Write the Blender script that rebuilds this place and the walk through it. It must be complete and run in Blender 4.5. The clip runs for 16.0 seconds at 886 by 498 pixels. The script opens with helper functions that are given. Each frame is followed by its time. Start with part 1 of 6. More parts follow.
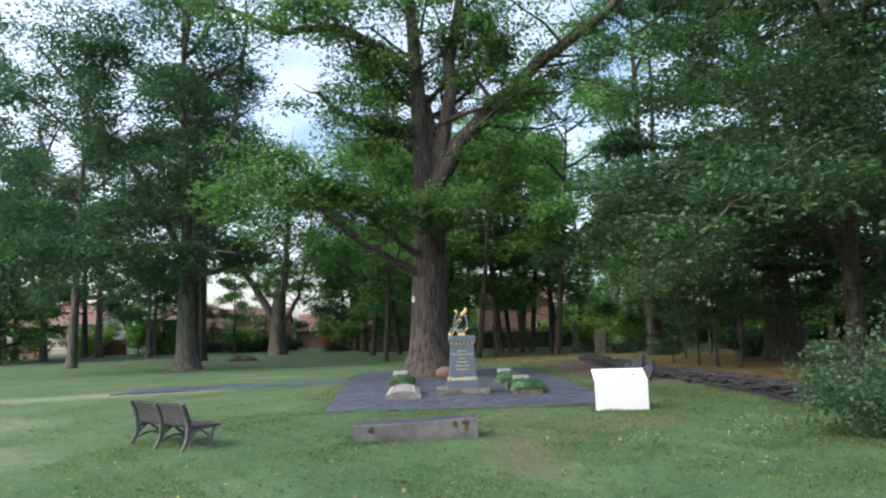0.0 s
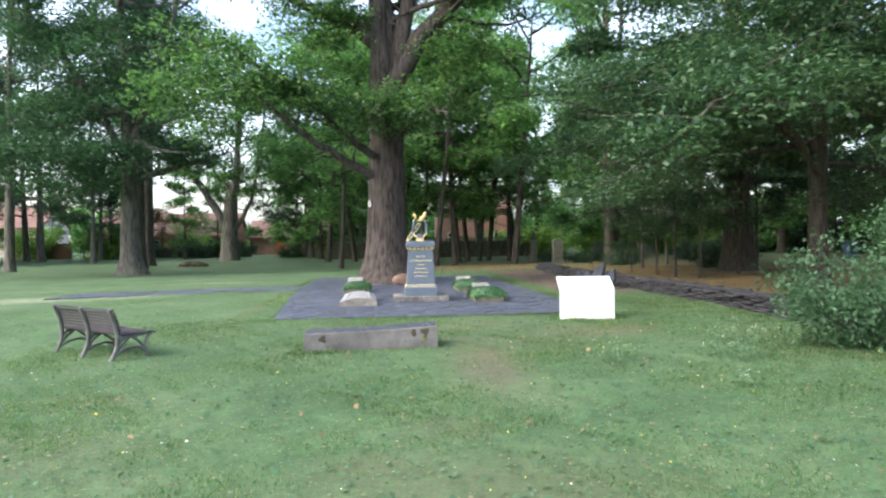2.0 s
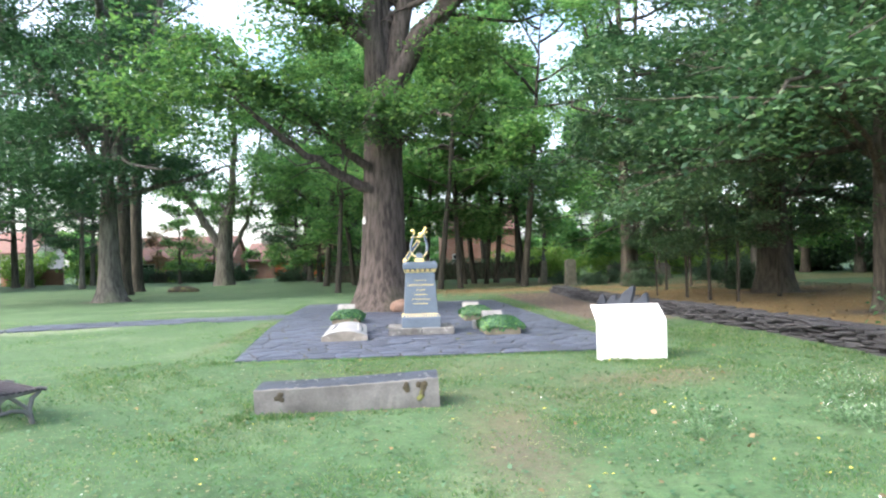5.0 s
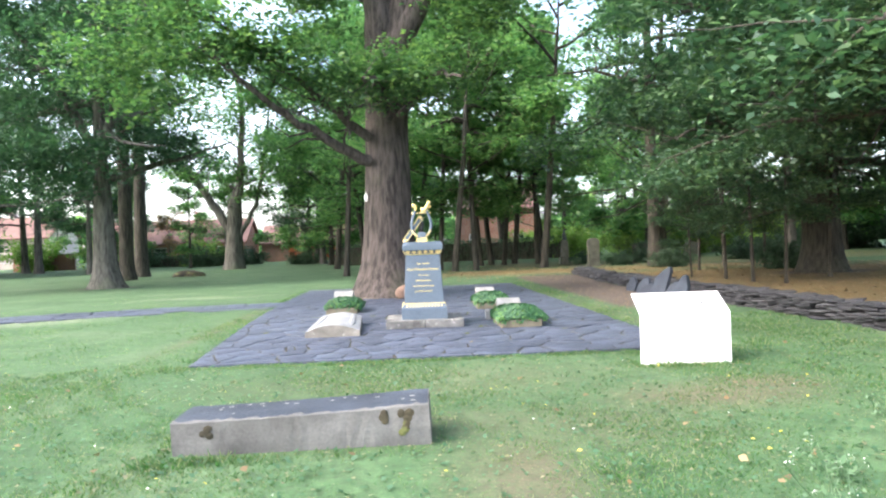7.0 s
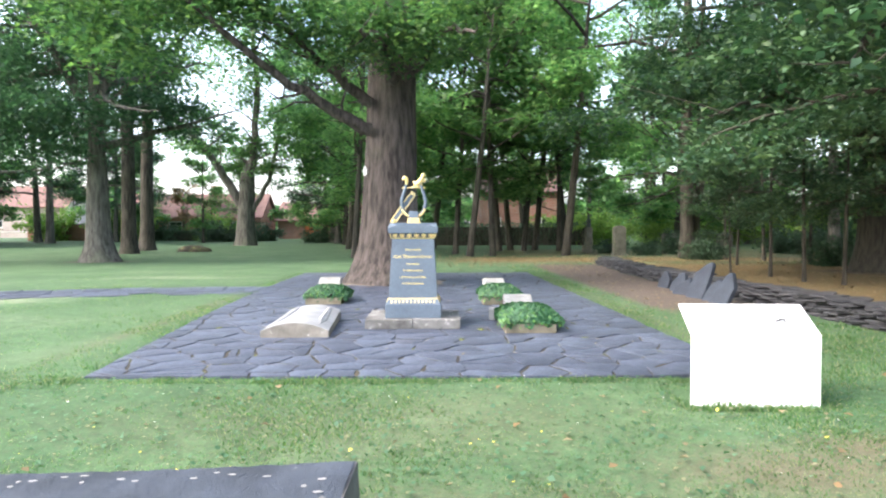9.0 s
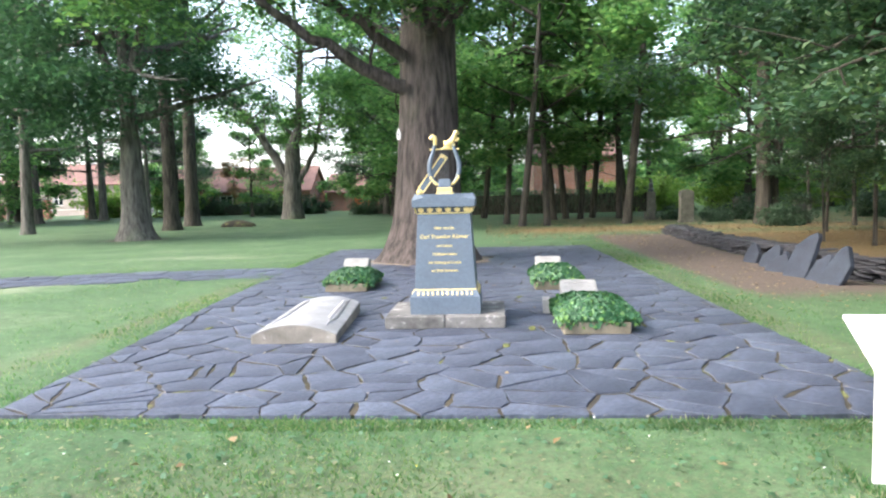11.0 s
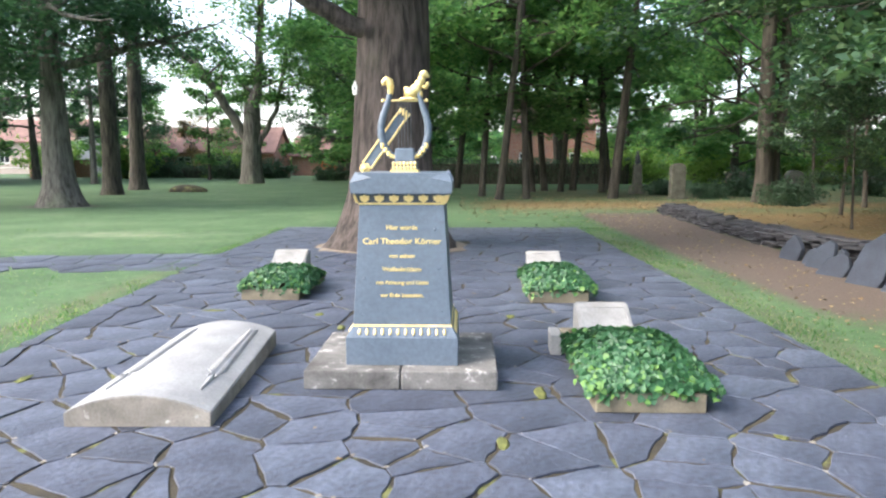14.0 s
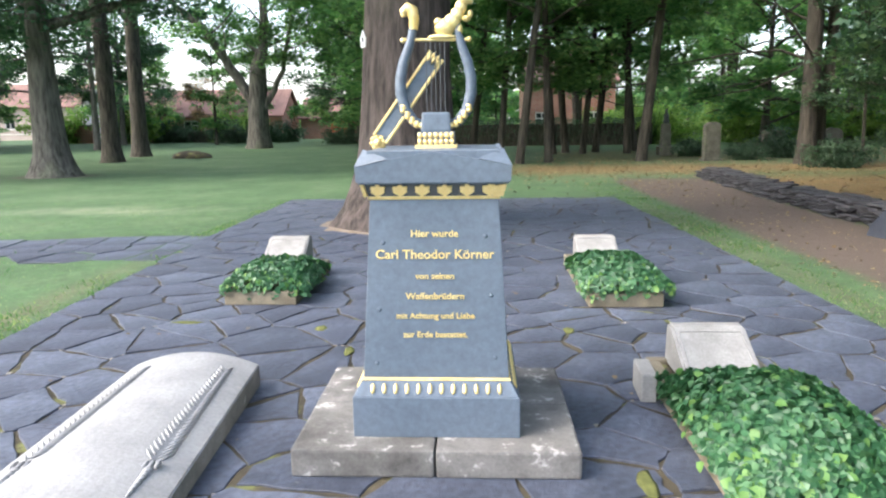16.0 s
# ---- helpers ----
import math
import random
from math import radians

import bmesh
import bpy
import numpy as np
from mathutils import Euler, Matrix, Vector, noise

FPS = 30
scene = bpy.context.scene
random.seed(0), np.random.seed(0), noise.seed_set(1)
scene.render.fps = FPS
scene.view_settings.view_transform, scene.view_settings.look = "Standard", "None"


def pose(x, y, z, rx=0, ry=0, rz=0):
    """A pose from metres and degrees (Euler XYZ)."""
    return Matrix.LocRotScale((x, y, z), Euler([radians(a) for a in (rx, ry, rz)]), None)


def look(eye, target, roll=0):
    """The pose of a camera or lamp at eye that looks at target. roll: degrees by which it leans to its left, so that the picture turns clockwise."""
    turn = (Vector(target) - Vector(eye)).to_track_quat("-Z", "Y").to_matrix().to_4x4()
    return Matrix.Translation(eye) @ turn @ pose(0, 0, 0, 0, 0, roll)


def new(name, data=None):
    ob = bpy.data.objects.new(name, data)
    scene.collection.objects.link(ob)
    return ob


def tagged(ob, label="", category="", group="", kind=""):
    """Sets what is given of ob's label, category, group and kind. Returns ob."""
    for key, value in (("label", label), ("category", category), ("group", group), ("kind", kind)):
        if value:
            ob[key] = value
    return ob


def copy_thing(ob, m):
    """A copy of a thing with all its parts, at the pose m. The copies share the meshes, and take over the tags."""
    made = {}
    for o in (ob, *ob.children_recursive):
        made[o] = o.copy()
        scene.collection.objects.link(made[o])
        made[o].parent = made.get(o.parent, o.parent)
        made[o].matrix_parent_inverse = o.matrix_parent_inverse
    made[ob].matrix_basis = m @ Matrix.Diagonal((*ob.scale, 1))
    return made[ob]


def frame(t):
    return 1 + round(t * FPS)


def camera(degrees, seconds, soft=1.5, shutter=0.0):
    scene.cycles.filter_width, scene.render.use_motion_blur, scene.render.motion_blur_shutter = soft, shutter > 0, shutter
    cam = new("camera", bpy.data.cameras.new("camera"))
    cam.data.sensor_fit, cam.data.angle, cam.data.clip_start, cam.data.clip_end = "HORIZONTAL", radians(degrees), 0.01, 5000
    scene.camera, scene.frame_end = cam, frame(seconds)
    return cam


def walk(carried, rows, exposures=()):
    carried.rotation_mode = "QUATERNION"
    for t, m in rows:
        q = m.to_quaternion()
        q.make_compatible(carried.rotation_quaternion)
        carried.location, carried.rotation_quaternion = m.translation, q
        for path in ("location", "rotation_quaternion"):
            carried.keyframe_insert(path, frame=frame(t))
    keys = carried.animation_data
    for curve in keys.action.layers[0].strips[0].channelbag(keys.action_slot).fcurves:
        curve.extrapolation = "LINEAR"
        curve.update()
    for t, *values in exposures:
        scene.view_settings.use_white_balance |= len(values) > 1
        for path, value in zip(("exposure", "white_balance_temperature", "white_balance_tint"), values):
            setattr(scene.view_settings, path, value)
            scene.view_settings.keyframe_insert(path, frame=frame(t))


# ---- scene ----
cam = camera(65.5, 16.0, soft=2.2)
PATH = [
    (0, (0.591, 1.69, 1.346), (0.617, 3.676, 1.58), -1.7),
    (0.5, (0.58, 1.805, 1.337), (0.613, 3.802, 1.437), -1.1),
    (1, (0.527, 2.041, 1.307), (0.594, 4.039, 1.311), -1.1),
    (1.5, (0.515, 2.319, 1.286), (0.634, 4.315, 1.255), -1.2),
    (2, (0.568, 2.706, 1.244), (0.713, 4.701, 1.214), -0.9),
    (2.5, (0.572, 3.073, 1.23), (0.702, 5.069, 1.267), -0.4),
    (3, (0.508, 3.508, 1.232), (0.636, 5.503, 1.268), -0.9),
    (3.5, (0.52, 3.995, 1.196), (0.659, 5.99, 1.217), -1.0),
    (4, (0.551, 4.492, 1.192), (0.705, 6.486, 1.215), -0.8),
    (4.2, (0.595, 4.672, 1.207), (0.755, 6.665, 1.242), -1.5),
    (6.5, (1.064, 7.13, 1.17), (1.143, 9.129, 1.183), -0.6),
    (7, (1.141, 7.631, 1.169), (1.218, 9.629, 1.15), -2.0),
    (7.5, (1.315, 8.2, 1.17), (1.375, 10.199, 1.128), -1.7),
    (8, (1.422, 8.764, 1.168), (1.452, 10.764, 1.129), -1.7),
    (8.5, (1.534, 9.308, 1.157), (1.554, 11.307, 1.107), 0.4),
    (9, (1.623, 9.867, 1.161), (1.633, 11.866, 1.092), -0.1),
    (9.5, (1.67, 10.372, 1.192), (1.669, 12.368, 1.07), -1.1),
    (10, (1.786, 10.975, 1.178), (1.721, 12.968, 1.02), -0.0),
    (10.2, (1.793, 11.181, 1.171), (1.684, 13.171, 1.008), -0.6),
    (12.3, (1.812, 13.195, 1.264), (1.649, 15.183, 1.114), -1.6),
    (12.5, (1.806, 13.393, 1.274), (1.653, 15.38, 1.105), -0.8),
    (13, (1.763, 13.9, 1.276), (1.644, 15.887, 1.086), -2.0),
    (13.5, (1.734, 14.393, 1.273), (1.66, 16.38, 1.063), -0.9),
    (14, (1.685, 14.877, 1.282), (1.622, 16.859, 1.025), -0.1),
    (14.5, (1.607, 15.326, 1.284), (1.549, 17.307, 1.013), -1.0),
    (15, (1.574, 15.775, 1.301), (1.48, 17.749, 0.993), -0.4),
    (15.5, (1.498, 16.17, 1.302), (1.347, 18.134, 0.953), 0.0),
    (16, (1.442, 16.525, 1.326), (1.343, 18.489, 0.959), -0.8),
]
walk(cam, [(t, look(eye, target, roll)) for t, eye, target, roll in PATH], [(0, 1.15), (1.5, 1.6), (3.5, 2.0), (7, 2.35), (9.5, 2.3), (12.5, 2.2), (14.5, 2.12), (16, 2.06)])

# ---- light: a bright overcast afternoon ----
world = bpy.data.worlds.new("sky")
scene.world = world
world.use_nodes = True
wn = world.node_tree
sky = wn.nodes.new("ShaderNodeTexSky")
sky.sky_type = "NISHITA"
sky.sun_disc = False
sky.sun_elevation, sky.sun_rotation = radians(42), radians(249)
sky.air_density, sky.dust_density, sky.ozone_density = 0.9, 4.0, 1.0
veil = wn.nodes.new("ShaderNodeMix")  # broken bright cloud over the whole sky
veil.data_type, veil.blend_type = "RGBA", "ADD"
veil.inputs[0].default_value = 1.0
sky_co = wn.nodes.new("ShaderNodeTexCoord")
puffs = wn.nodes.new("ShaderNodeTexNoise")
puffs.inputs["Scale"].default_value, puffs.inputs["Detail"].default_value, puffs.inputs["Roughness"].default_value = 3.2, 5.0, 0.58
cover = wn.nodes.new("ShaderNodeValToRGB")
cover.color_ramp.elements[0].position, cover.color_ramp.elements[0].color = 0.38, (0.10, 0.22, 0.42, 1)
cover.color_ramp.elements[1].position, cover.color_ramp.elements[1].color = 0.50, (1.35, 1.36, 1.38, 1)
wn.links.new(sky_co.outputs["Generated"], puffs.inputs["Vector"])
wn.links.new(puffs.outputs[0], cover.inputs[0])
wn.links.new(cover.outputs[0], veil.inputs[7])
wn.links.new(sky.outputs[0], veil.inputs[6])
wn.links.new(veil.outputs[2], wn.nodes["Background"].inputs[0])
wn.nodes["Background"].inputs[1].default_value = 0.15
sun = new("sun", bpy.data.lights.new("sun", "SUN"))
sun.data.energy, sun.data.angle, sun.data.color = 0.55, radians(30), (0.98, 0.985, 1.0)
sun.matrix_world = look((0, 0, 0), (-math.sin(radians(249)) * 0.743, -math.cos(radians(249)) * 0.743, -0.669))

# ---- materials ----
def nodes_of(name):
    m = bpy.data.materials.new(name)
    m.use_nodes = True
    t = m.node_tree
    return m, t, t.nodes["Principled BSDF"]


def add(t, kind, **inputs):
    n = t.nodes.new(kind)
    for k, v in inputs.items():
        n.inputs[k.replace("_", " ")].default_value = v
    return n


def ramp(t, source, stops):
    r = t.nodes.new("ShaderNodeValToRGB")
    while len(r.color_ramp.elements) < len(stops):
        r.color_ramp.elements.new(0.5)
    for e, (p, c) in zip(r.color_ramp.elements, stops):
        e.position, e.color = p, (*c, 1) if len(c) == 3 else c
    t.links.new(source, r.inputs[0])
    return r.outputs[0]


def mixed(t, fac, a, b, how="MIX"):
    m = t.nodes.new("ShaderNodeMix")
    m.data_type, m.blend_type = "RGBA", how
    for socket, v in ((m.inputs[0], fac), (m.inputs[6], a), (m.inputs[7], b)):
        if isinstance(v, (float, int)):
            socket.default_value = v
        elif isinstance(v, tuple):
            socket.default_value = (*v, 1)
        else:
            t.links.new(v, socket)
    return m.outputs[2]


def noisy(t, scale, detail=4.0, stretch=None, kind="Object", rough=0.55):
    co = t.nodes.new("ShaderNodeTexCoord")
    n = add(t, "ShaderNodeTexNoise", Scale=scale, Detail=detail, Roughness=rough)
    src = co.outputs[kind]
    if stretch:
        mp = t.nodes.new("ShaderNodeMapping")
        mp.inputs["Scale"].default_value = stretch
        t.links.new(src, mp.inputs[0])
        src = mp.outputs[0]
    t.links.new(src, n.inputs["Vector"])
    return n.outputs[0]


def bumped(t, b, height, strength, dist):
    n = add(t, "ShaderNodeBump", Strength=strength, Distance=dist)
    t.links.new(height, n.inputs["Height"])
    t.links.new(n.outputs[0], b.inputs["Normal"])


def surface(name, dark, light, scale, rough=0.8, bump=0.4, dist=0.01, spots=None, spot_scale=6.0, spot_at=0.62, stretch=None, each=0.0, metal=0.0, fine=None, grain=0.25):
    """Two-scale weathered surface: broad blotches, fine grain, optional spots of another colour and a change from piece to piece."""
    m, t, b = nodes_of(name)
    broad = noisy(t, scale, 5.0, stretch)
    lo, hi = 1 - grain, 1 + grain * 0.9
    fine_grain = noisy(t, fine or scale * 14, 6.0, stretch, rough=0.7)
    col = ramp(t, broad, [(0.3, dark), (0.72, light)])
    g = ramp(t, fine_grain, [(0.25, (lo, lo, lo)), (0.75, (hi, hi, hi))])
    col = mixed(t, 1.0, col, g, "MULTIPLY")
    if spots:
        s = ramp(t, noisy(t, spot_scale, 5.0, rough=0.65), [(spot_at, (0, 0, 0)), (spot_at + 0.07, (1, 1, 1))])
        col = mixed(t, s, col, spots)
    if each:
        info = t.nodes.new("ShaderNodeObjectInfo")
        lo, hi = 1 - each, 1 + each
        v = ramp(t, info.outputs["Random"], [(0.0, (lo, lo, lo * 1.02)), (0.5, (1.0, 0.98, 0.99)), (1.0, (hi, hi, hi * 0.98))])
        col = mixed(t, 1.0, col, v, "MULTIPLY")
    t.links.new(col, b.inputs["Base Color"])
    b.inputs["Roughness"].default_value = rough
    b.inputs["Metallic"].default_value = metal
    if bump:
        bumped(t, b, fine_grain, bump, dist)
    return m


def leafy(name, colours, glow=0.35, rough=0.55):
    """Leaves: each one a shade of its own, some light passing through."""
    m, t, b = nodes_of(name)
    geo = t.nodes.new("ShaderNodeNewGeometry")
    n = len(colours)
    col = ramp(t, geo.outputs["Random Per Island"], [(i / max(1, n - 1), c) for i, c in enumerate(colours)])
    v = ramp(t, noisy(t, 0.45, 2.0), [(0.3, (0.78, 0.8, 0.78)), (0.7, (1.2, 1.16, 1.12))])
    col = mixed(t, 1.0, col, v, "MULTIPLY")
    t.links.new(col, b.inputs["Base Color"])
    b.inputs["Roughness"].default_value = rough
    tr = t.nodes.new("ShaderNodeBsdfTranslucent")
    t.links.new(mixed(t, 1.0, col, (1.05, 1.32, 0.86), "MULTIPLY"), tr.inputs[0])
    mx = t.nodes.new("ShaderNodeMixShader")
    mx.inputs[0].default_value = glow
    t.links.new(b.outputs[0], mx.inputs[1])
    t.links.new(tr.outputs[0], mx.inputs[2])
    t.links.new(mx.outputs[0], t.nodes["Material Output"].inputs[0])
    return m


def bark(name, dark, light, scale):
    m, t, b = nodes_of(name)
    ridges = noisy(t, scale, 6.0, (1.0, 1.0, 0.16), rough=0.65)
    broad = noisy(t, 0.7, 3.0)
    col = ramp(t, ridges, [(0.36, dark), (0.62, light)])
    moss = ramp(t, broad, [(0.56, (0, 0, 0)), (0.75, (0.6, 0.6, 0.6))])
    col = mixed(t, moss, col, (light[0] * 0.9, light[1] * 1.15, light[2] * 0.8))
    t.links.new(col, b.inputs["Base Color"])
    b.inputs["Roughness"].default_value = 0.95
    bumped(t, b, ridges, 1.0, 0.08)
    return m


def lawn():
    m, t, b = nodes_of("lawn")
    patch = noisy(t, 0.55, 5.0)
    clump = noisy(t, 4.5, 6.0, rough=0.7)
    speck = noisy(t, 42.0, 4.0, rough=0.75)
    col = ramp(t, patch, [(0.3, (0.038, 0.094, 0.036)), (0.52, (0.057, 0.123, 0.050)), (0.72, (0.094, 0.150, 0.076))])
    col = mixed(t, 1.0, col, ramp(t, clump, [(0.28, (0.58, 0.66, 0.56)), (0.7, (1.36, 1.28, 1.28))]), "MULTIPLY")
    straw = ramp(t, noisy(t, 26.0, 6.0, rough=0.8), [(0.54, (0, 0, 0)), (0.70, (0.5, 0.5, 0.5))])
    col = mixed(t, straw, col, (0.16, 0.18, 0.09))
    hole = ramp(t, noisy(t, 17.0, 6.0, rough=0.75), [(0.34, (0.75, 0.75, 0.75)), (0.47, (0, 0, 0))])
    col = mixed(t, hole, col, (0.03, 0.045, 0.02))
    def masked(attr, colour_a, colour_b, sc, edge, base):
        a = t.nodes.new("ShaderNodeAttribute")
        a.attribute_name = attr
        s = t.nodes.new("ShaderNodeMath")
        s.operation = "ADD"
        t.links.new(a.outputs["Fac"], s.inputs[0])
        k = t.nodes.new("ShaderNodeMath")
        k.operation = "MULTIPLY_ADD"
        k.inputs[1].default_value, k.inputs[2].default_value = 1.1, -0.55
        t.links.new(noisy(t, sc, 6.0, rough=0.7), k.inputs[0])
        t.links.new(k.outputs[0], s.inputs[1])
        f = ramp(t, s.outputs[0], [(0.5 - edge, (0, 0, 0)), (0.5 + edge, (1, 1, 1))])
        c = ramp(t, noisy(t, sc * 6, 5.0, rough=0.7), [(0.3, colour_a), (0.7, colour_b)])
        return mixed(t, f, base, c)
    col = masked("dry", (0.06, 0.062, 0.032), (0.17, 0.15, 0.092), 22.0, 0.30, col)
    col = masked("pale", (0.14, 0.18, 0.10), (0.25, 0.28, 0.20), 2.2, 0.32, col)
    col = masked("litter", (0.10, 0.07, 0.035), (0.30, 0.19, 0.07), 5.0, 0.3, col)
    col = masked("soil", (0.045, 0.034, 0.028), (0.15, 0.115, 0.094), 11.0, 0.26, col)
    col = mixed(t, 1.0, col, ramp(t, speck, [(0.25, (0.6, 0.62, 0.58)), (0.75, (1.35, 1.32, 1.3))]), "MULTIPLY")
    t.links.new(col, b.inputs["Base Color"])
    b.inputs["Roughness"].default_value = 0.95
    bumped(t, b, clump, 0.6, 0.06)
    return m


def brickwork(name, a, bb, mortar, scale=1.0):
    m, t, b = nodes_of(name)
    co = t.nodes.new("ShaderNodeTexCoord")
    mp = t.nodes.new("ShaderNodeMapping")
    mp.inputs["Rotation"].default_value = (radians(90), 0, 0)
    br = add(t, "ShaderNodeTexBrick", Scale=scale, Mortar_Size=0.012, Brick_Width=0.25, Row_Height=0.075)
    br.inputs["Color1"].default_value, br.inputs["Color2"].default_value, br.inputs["Mortar"].default_value = (*a, 1), (*bb, 1), (*mortar, 1)
    t.links.new(co.outputs["Object"], mp.inputs[0])
    t.links.new(mp.outputs[0], br.inputs["Vector"])
    col = mixed(t, 1.0, br.outputs[0], ramp(t, noisy(t, 0.8, 4.0), [(0.3, (0.75, 0.75, 0.75)), (0.7, (1.15, 1.12, 1.1))]), "MULTIPLY")
    t.links.new(col, b.inputs["Base Color"])
    b.inputs["Roughness"].default_value = 0.9
    return m


M_LAWN = lawn()
M_SLATE = surface("blue_slate", (0.036, 0.046, 0.070), (0.086, 0.102, 0.142), 2.6, 0.56, 0.9, 0.012, (0.15, 0.152, 0.155), 7.0, 0.65, each=0.24, fine=22.0, grain=0.55)
M_SLATE_DARK = surface("dark_slate", (0.015, 0.016, 0.020), (0.055, 0.055, 0.062), 4.0, 0.75, 0.7, 0.012, (0.17, 0.165, 0.16), 7.0, 0.69, each=0.35)
M_SLATE_LOOSE = surface("standing_slate", (0.014, 0.020, 0.031), (0.045, 0.057, 0.080), 2.5, 0.8, 0.9, 0.02, (0.26, 0.25, 0.24), 3.0, 0.68, each=0.25)
M_JOINT = surface("mossy_joint_soil", (0.016, 0.015, 0.012), (0.085, 0.07, 0.04), 2.2, 0.95, 0.8, 0.02, (0.14, 0.15, 0.05), 3.2, 0.56)
M_CONCRETE = surface("weathered_concrete", (0.075, 0.073, 0.071), (0.19, 0.185, 0.18), 2.6, 0.9, 0.6, 0.012, (0.06, 0.045, 0.03), 3.4, 0.68)
M_BASE = surface("lichened_base_stone", (0.07, 0.068, 0.064), (0.225, 0.22, 0.21), 4.5, 0.92, 0.7, 0.012, (0.40, 0.39, 0.375), 9.0, 0.58)
M_GRANITE = surface("pale_grave_stone", (0.20, 0.205, 0.212), (0.30, 0.306, 0.312), 4.0, 0.8, 0.5, 0.005, (0.30, 0.29, 0.27), 9.0, 0.66)
M_SIDE = surface("stained_grave_edge", (0.13, 0.12, 0.10), (0.32, 0.29, 0.25), 4.0, 0.9, 0.6, 0.01, (0.46, 0.44, 0.4), 9.0, 0.64)
M_KERB = surface("tan_kerb_stone", (0.13, 0.112, 0.078), (0.26, 0.225, 0.16), 5.0, 0.92, 0.6, 0.008, (0.12, 0.12, 0.06), 6.0, 0.64)
M_HEAD = surface("white_headstone", (0.21, 0.207, 0.198), (0.34, 0.335, 0.325), 5.0, 0.8, 0.4, 0.004, (0.30, 0.29, 0.27), 11.0, 0.64)
M_IRON = surface("blue_grey_painted_iron", (0.088, 0.118, 0.155), (0.118, 0.152, 0.195), 2.2, 0.48, 0.15, 0.002, (0.19, 0.22, 0.26), 5.0, 0.72)
M_GOLD = surface("gold_leaf", (0.78, 0.58, 0.22), (0.92, 0.76, 0.38), 18.0, 0.38, 0.3, 0.004, metal=0.55)
M_STRING = surface("dark_iron", (0.06, 0.07, 0.08), (0.1, 0.11, 0.12), 9.0, 0.5, 0.1, 0.002)
M_WHITE = surface("white_enamel_sheet", (0.80, 0.80, 0.79), (0.84, 0.84, 0.83), 1.4, 0.42, 0.0, grain=0.02)
M_MARK = surface("dark_print", (0.05, 0.05, 0.05), (0.12, 0.12, 0.12), 20.0, 0.7, 0.0)
M_WOOD = surface("weathered_bench_slat", (0.018, 0.015, 0.020), (0.052, 0.045, 0.056), 3.0, 0.88, 0.5, 0.004, stretch=(1.0, 8.0, 8.0), fine=40.0)
M_CAST = surface("grey_painted_cast_iron", (0.085, 0.085, 0.082), (0.17, 0.168, 0.16), 8.0, 0.65, 0.4, 0.004, (0.12, 0.1, 0.08), 12.0, 0.68)
M_BARK_OAK = bark("oak_bark", (0.03, 0.024, 0.021), (0.125, 0.10, 0.088), 9.0)
M_BARK_GREY = bark("grey_bark", (0.045, 0.042, 0.036), (0.16, 0.15, 0.13), 10.0)
M_BARK_DARK = bark("dark_bark", (0.022, 0.02, 0.016), (0.085, 0.075, 0.06), 12.0)
M_LEAF_OAK = leafy("oak_leaf", [(0.052, 0.112, 0.054), (0.075, 0.155, 0.068), (0.105, 0.195, 0.076), (0.18, 0.265, 0.09)], 0.55)
# crown shade is put into the next two leaf colours, darker than lime_leaf
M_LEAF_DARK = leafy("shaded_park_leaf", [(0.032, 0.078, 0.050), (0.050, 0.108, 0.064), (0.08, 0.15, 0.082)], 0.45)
M_LEAF_SHADE = leafy("shaded_lime_leaf", [(0.028, 0.070, 0.042), (0.041, 0.095, 0.054), (0.064, 0.128, 0.068), (0.125, 0.195, 0.095)], 0.36)
M_LEAF_LIME = leafy("lime_leaf", [(0.068, 0.15, 0.070), (0.10, 0.205, 0.088), (0.15, 0.26, 0.108), (0.22, 0.32, 0.145)], 0.68)
M_LEAF_BRIGHT = leafy("bright_shrub_leaf", [(0.12, 0.22, 0.05), (0.17, 0.285, 0.065), (0.23, 0.33, 0.09)], 0.45)
M_LEAF_RUSSET = leafy("russet_leaf", [(0.10, 0.10, 0.03), (0.22, 0.13, 0.05), (0.28, 0.16, 0.07)], 0.3)
M_LEAF_GREY = leafy("grey_green_leaf", [(0.042, 0.10, 0.052), (0.06, 0.135, 0.066), (0.09, 0.175, 0.09)], 0.35, 0.65)
M_LEAF_CONIFER = leafy("conifer_needle", [(0.03, 0.07, 0.038), (0.05, 0.10, 0.052)], 0.25)
M_LEAF_PALE = leafy("pale_weed_leaf", [(0.10, 0.19, 0.10), (0.15, 0.25, 0.14), (0.21, 0.31, 0.20)], 0.4, 0.7)
M_CHIP = surface("pale_joint_chips", (0.16, 0.14, 0.11), (0.34, 0.32, 0.28), 9.0, 0.9, 0.3, 0.004)
M_IVY = leafy("ivy_leaf", [(0.018, 0.075, 0.032), (0.028, 0.10, 0.042), (0.042, 0.135, 0.056), (0.085, 0.19, 0.09)], 0.22, 0.45)
M_IVY_YOUNG = leafy("young_ivy_leaf", [(0.085, 0.20, 0.05), (0.12, 0.25, 0.065), (0.17, 0.29, 0.085)], 0.3, 0.5)
M_BLADE = leafy("grass_blade", [(0.058, 0.142, 0.052), (0.08, 0.178, 0.066), (0.115, 0.205, 0.08), (0.18, 0.225, 0.115), (0.33, 0.32, 0.22)], 0.6)
M_PETAL = surface("white_petal", (0.66, 0.68, 0.6), (0.8, 0.8, 0.72), 30.0, 0.7, 0.0)
M_YELLOW = surface("yellow_petal", (0.62, 0.55, 0.06), (0.75, 0.66, 0.12), 30.0, 0.7, 0.0)
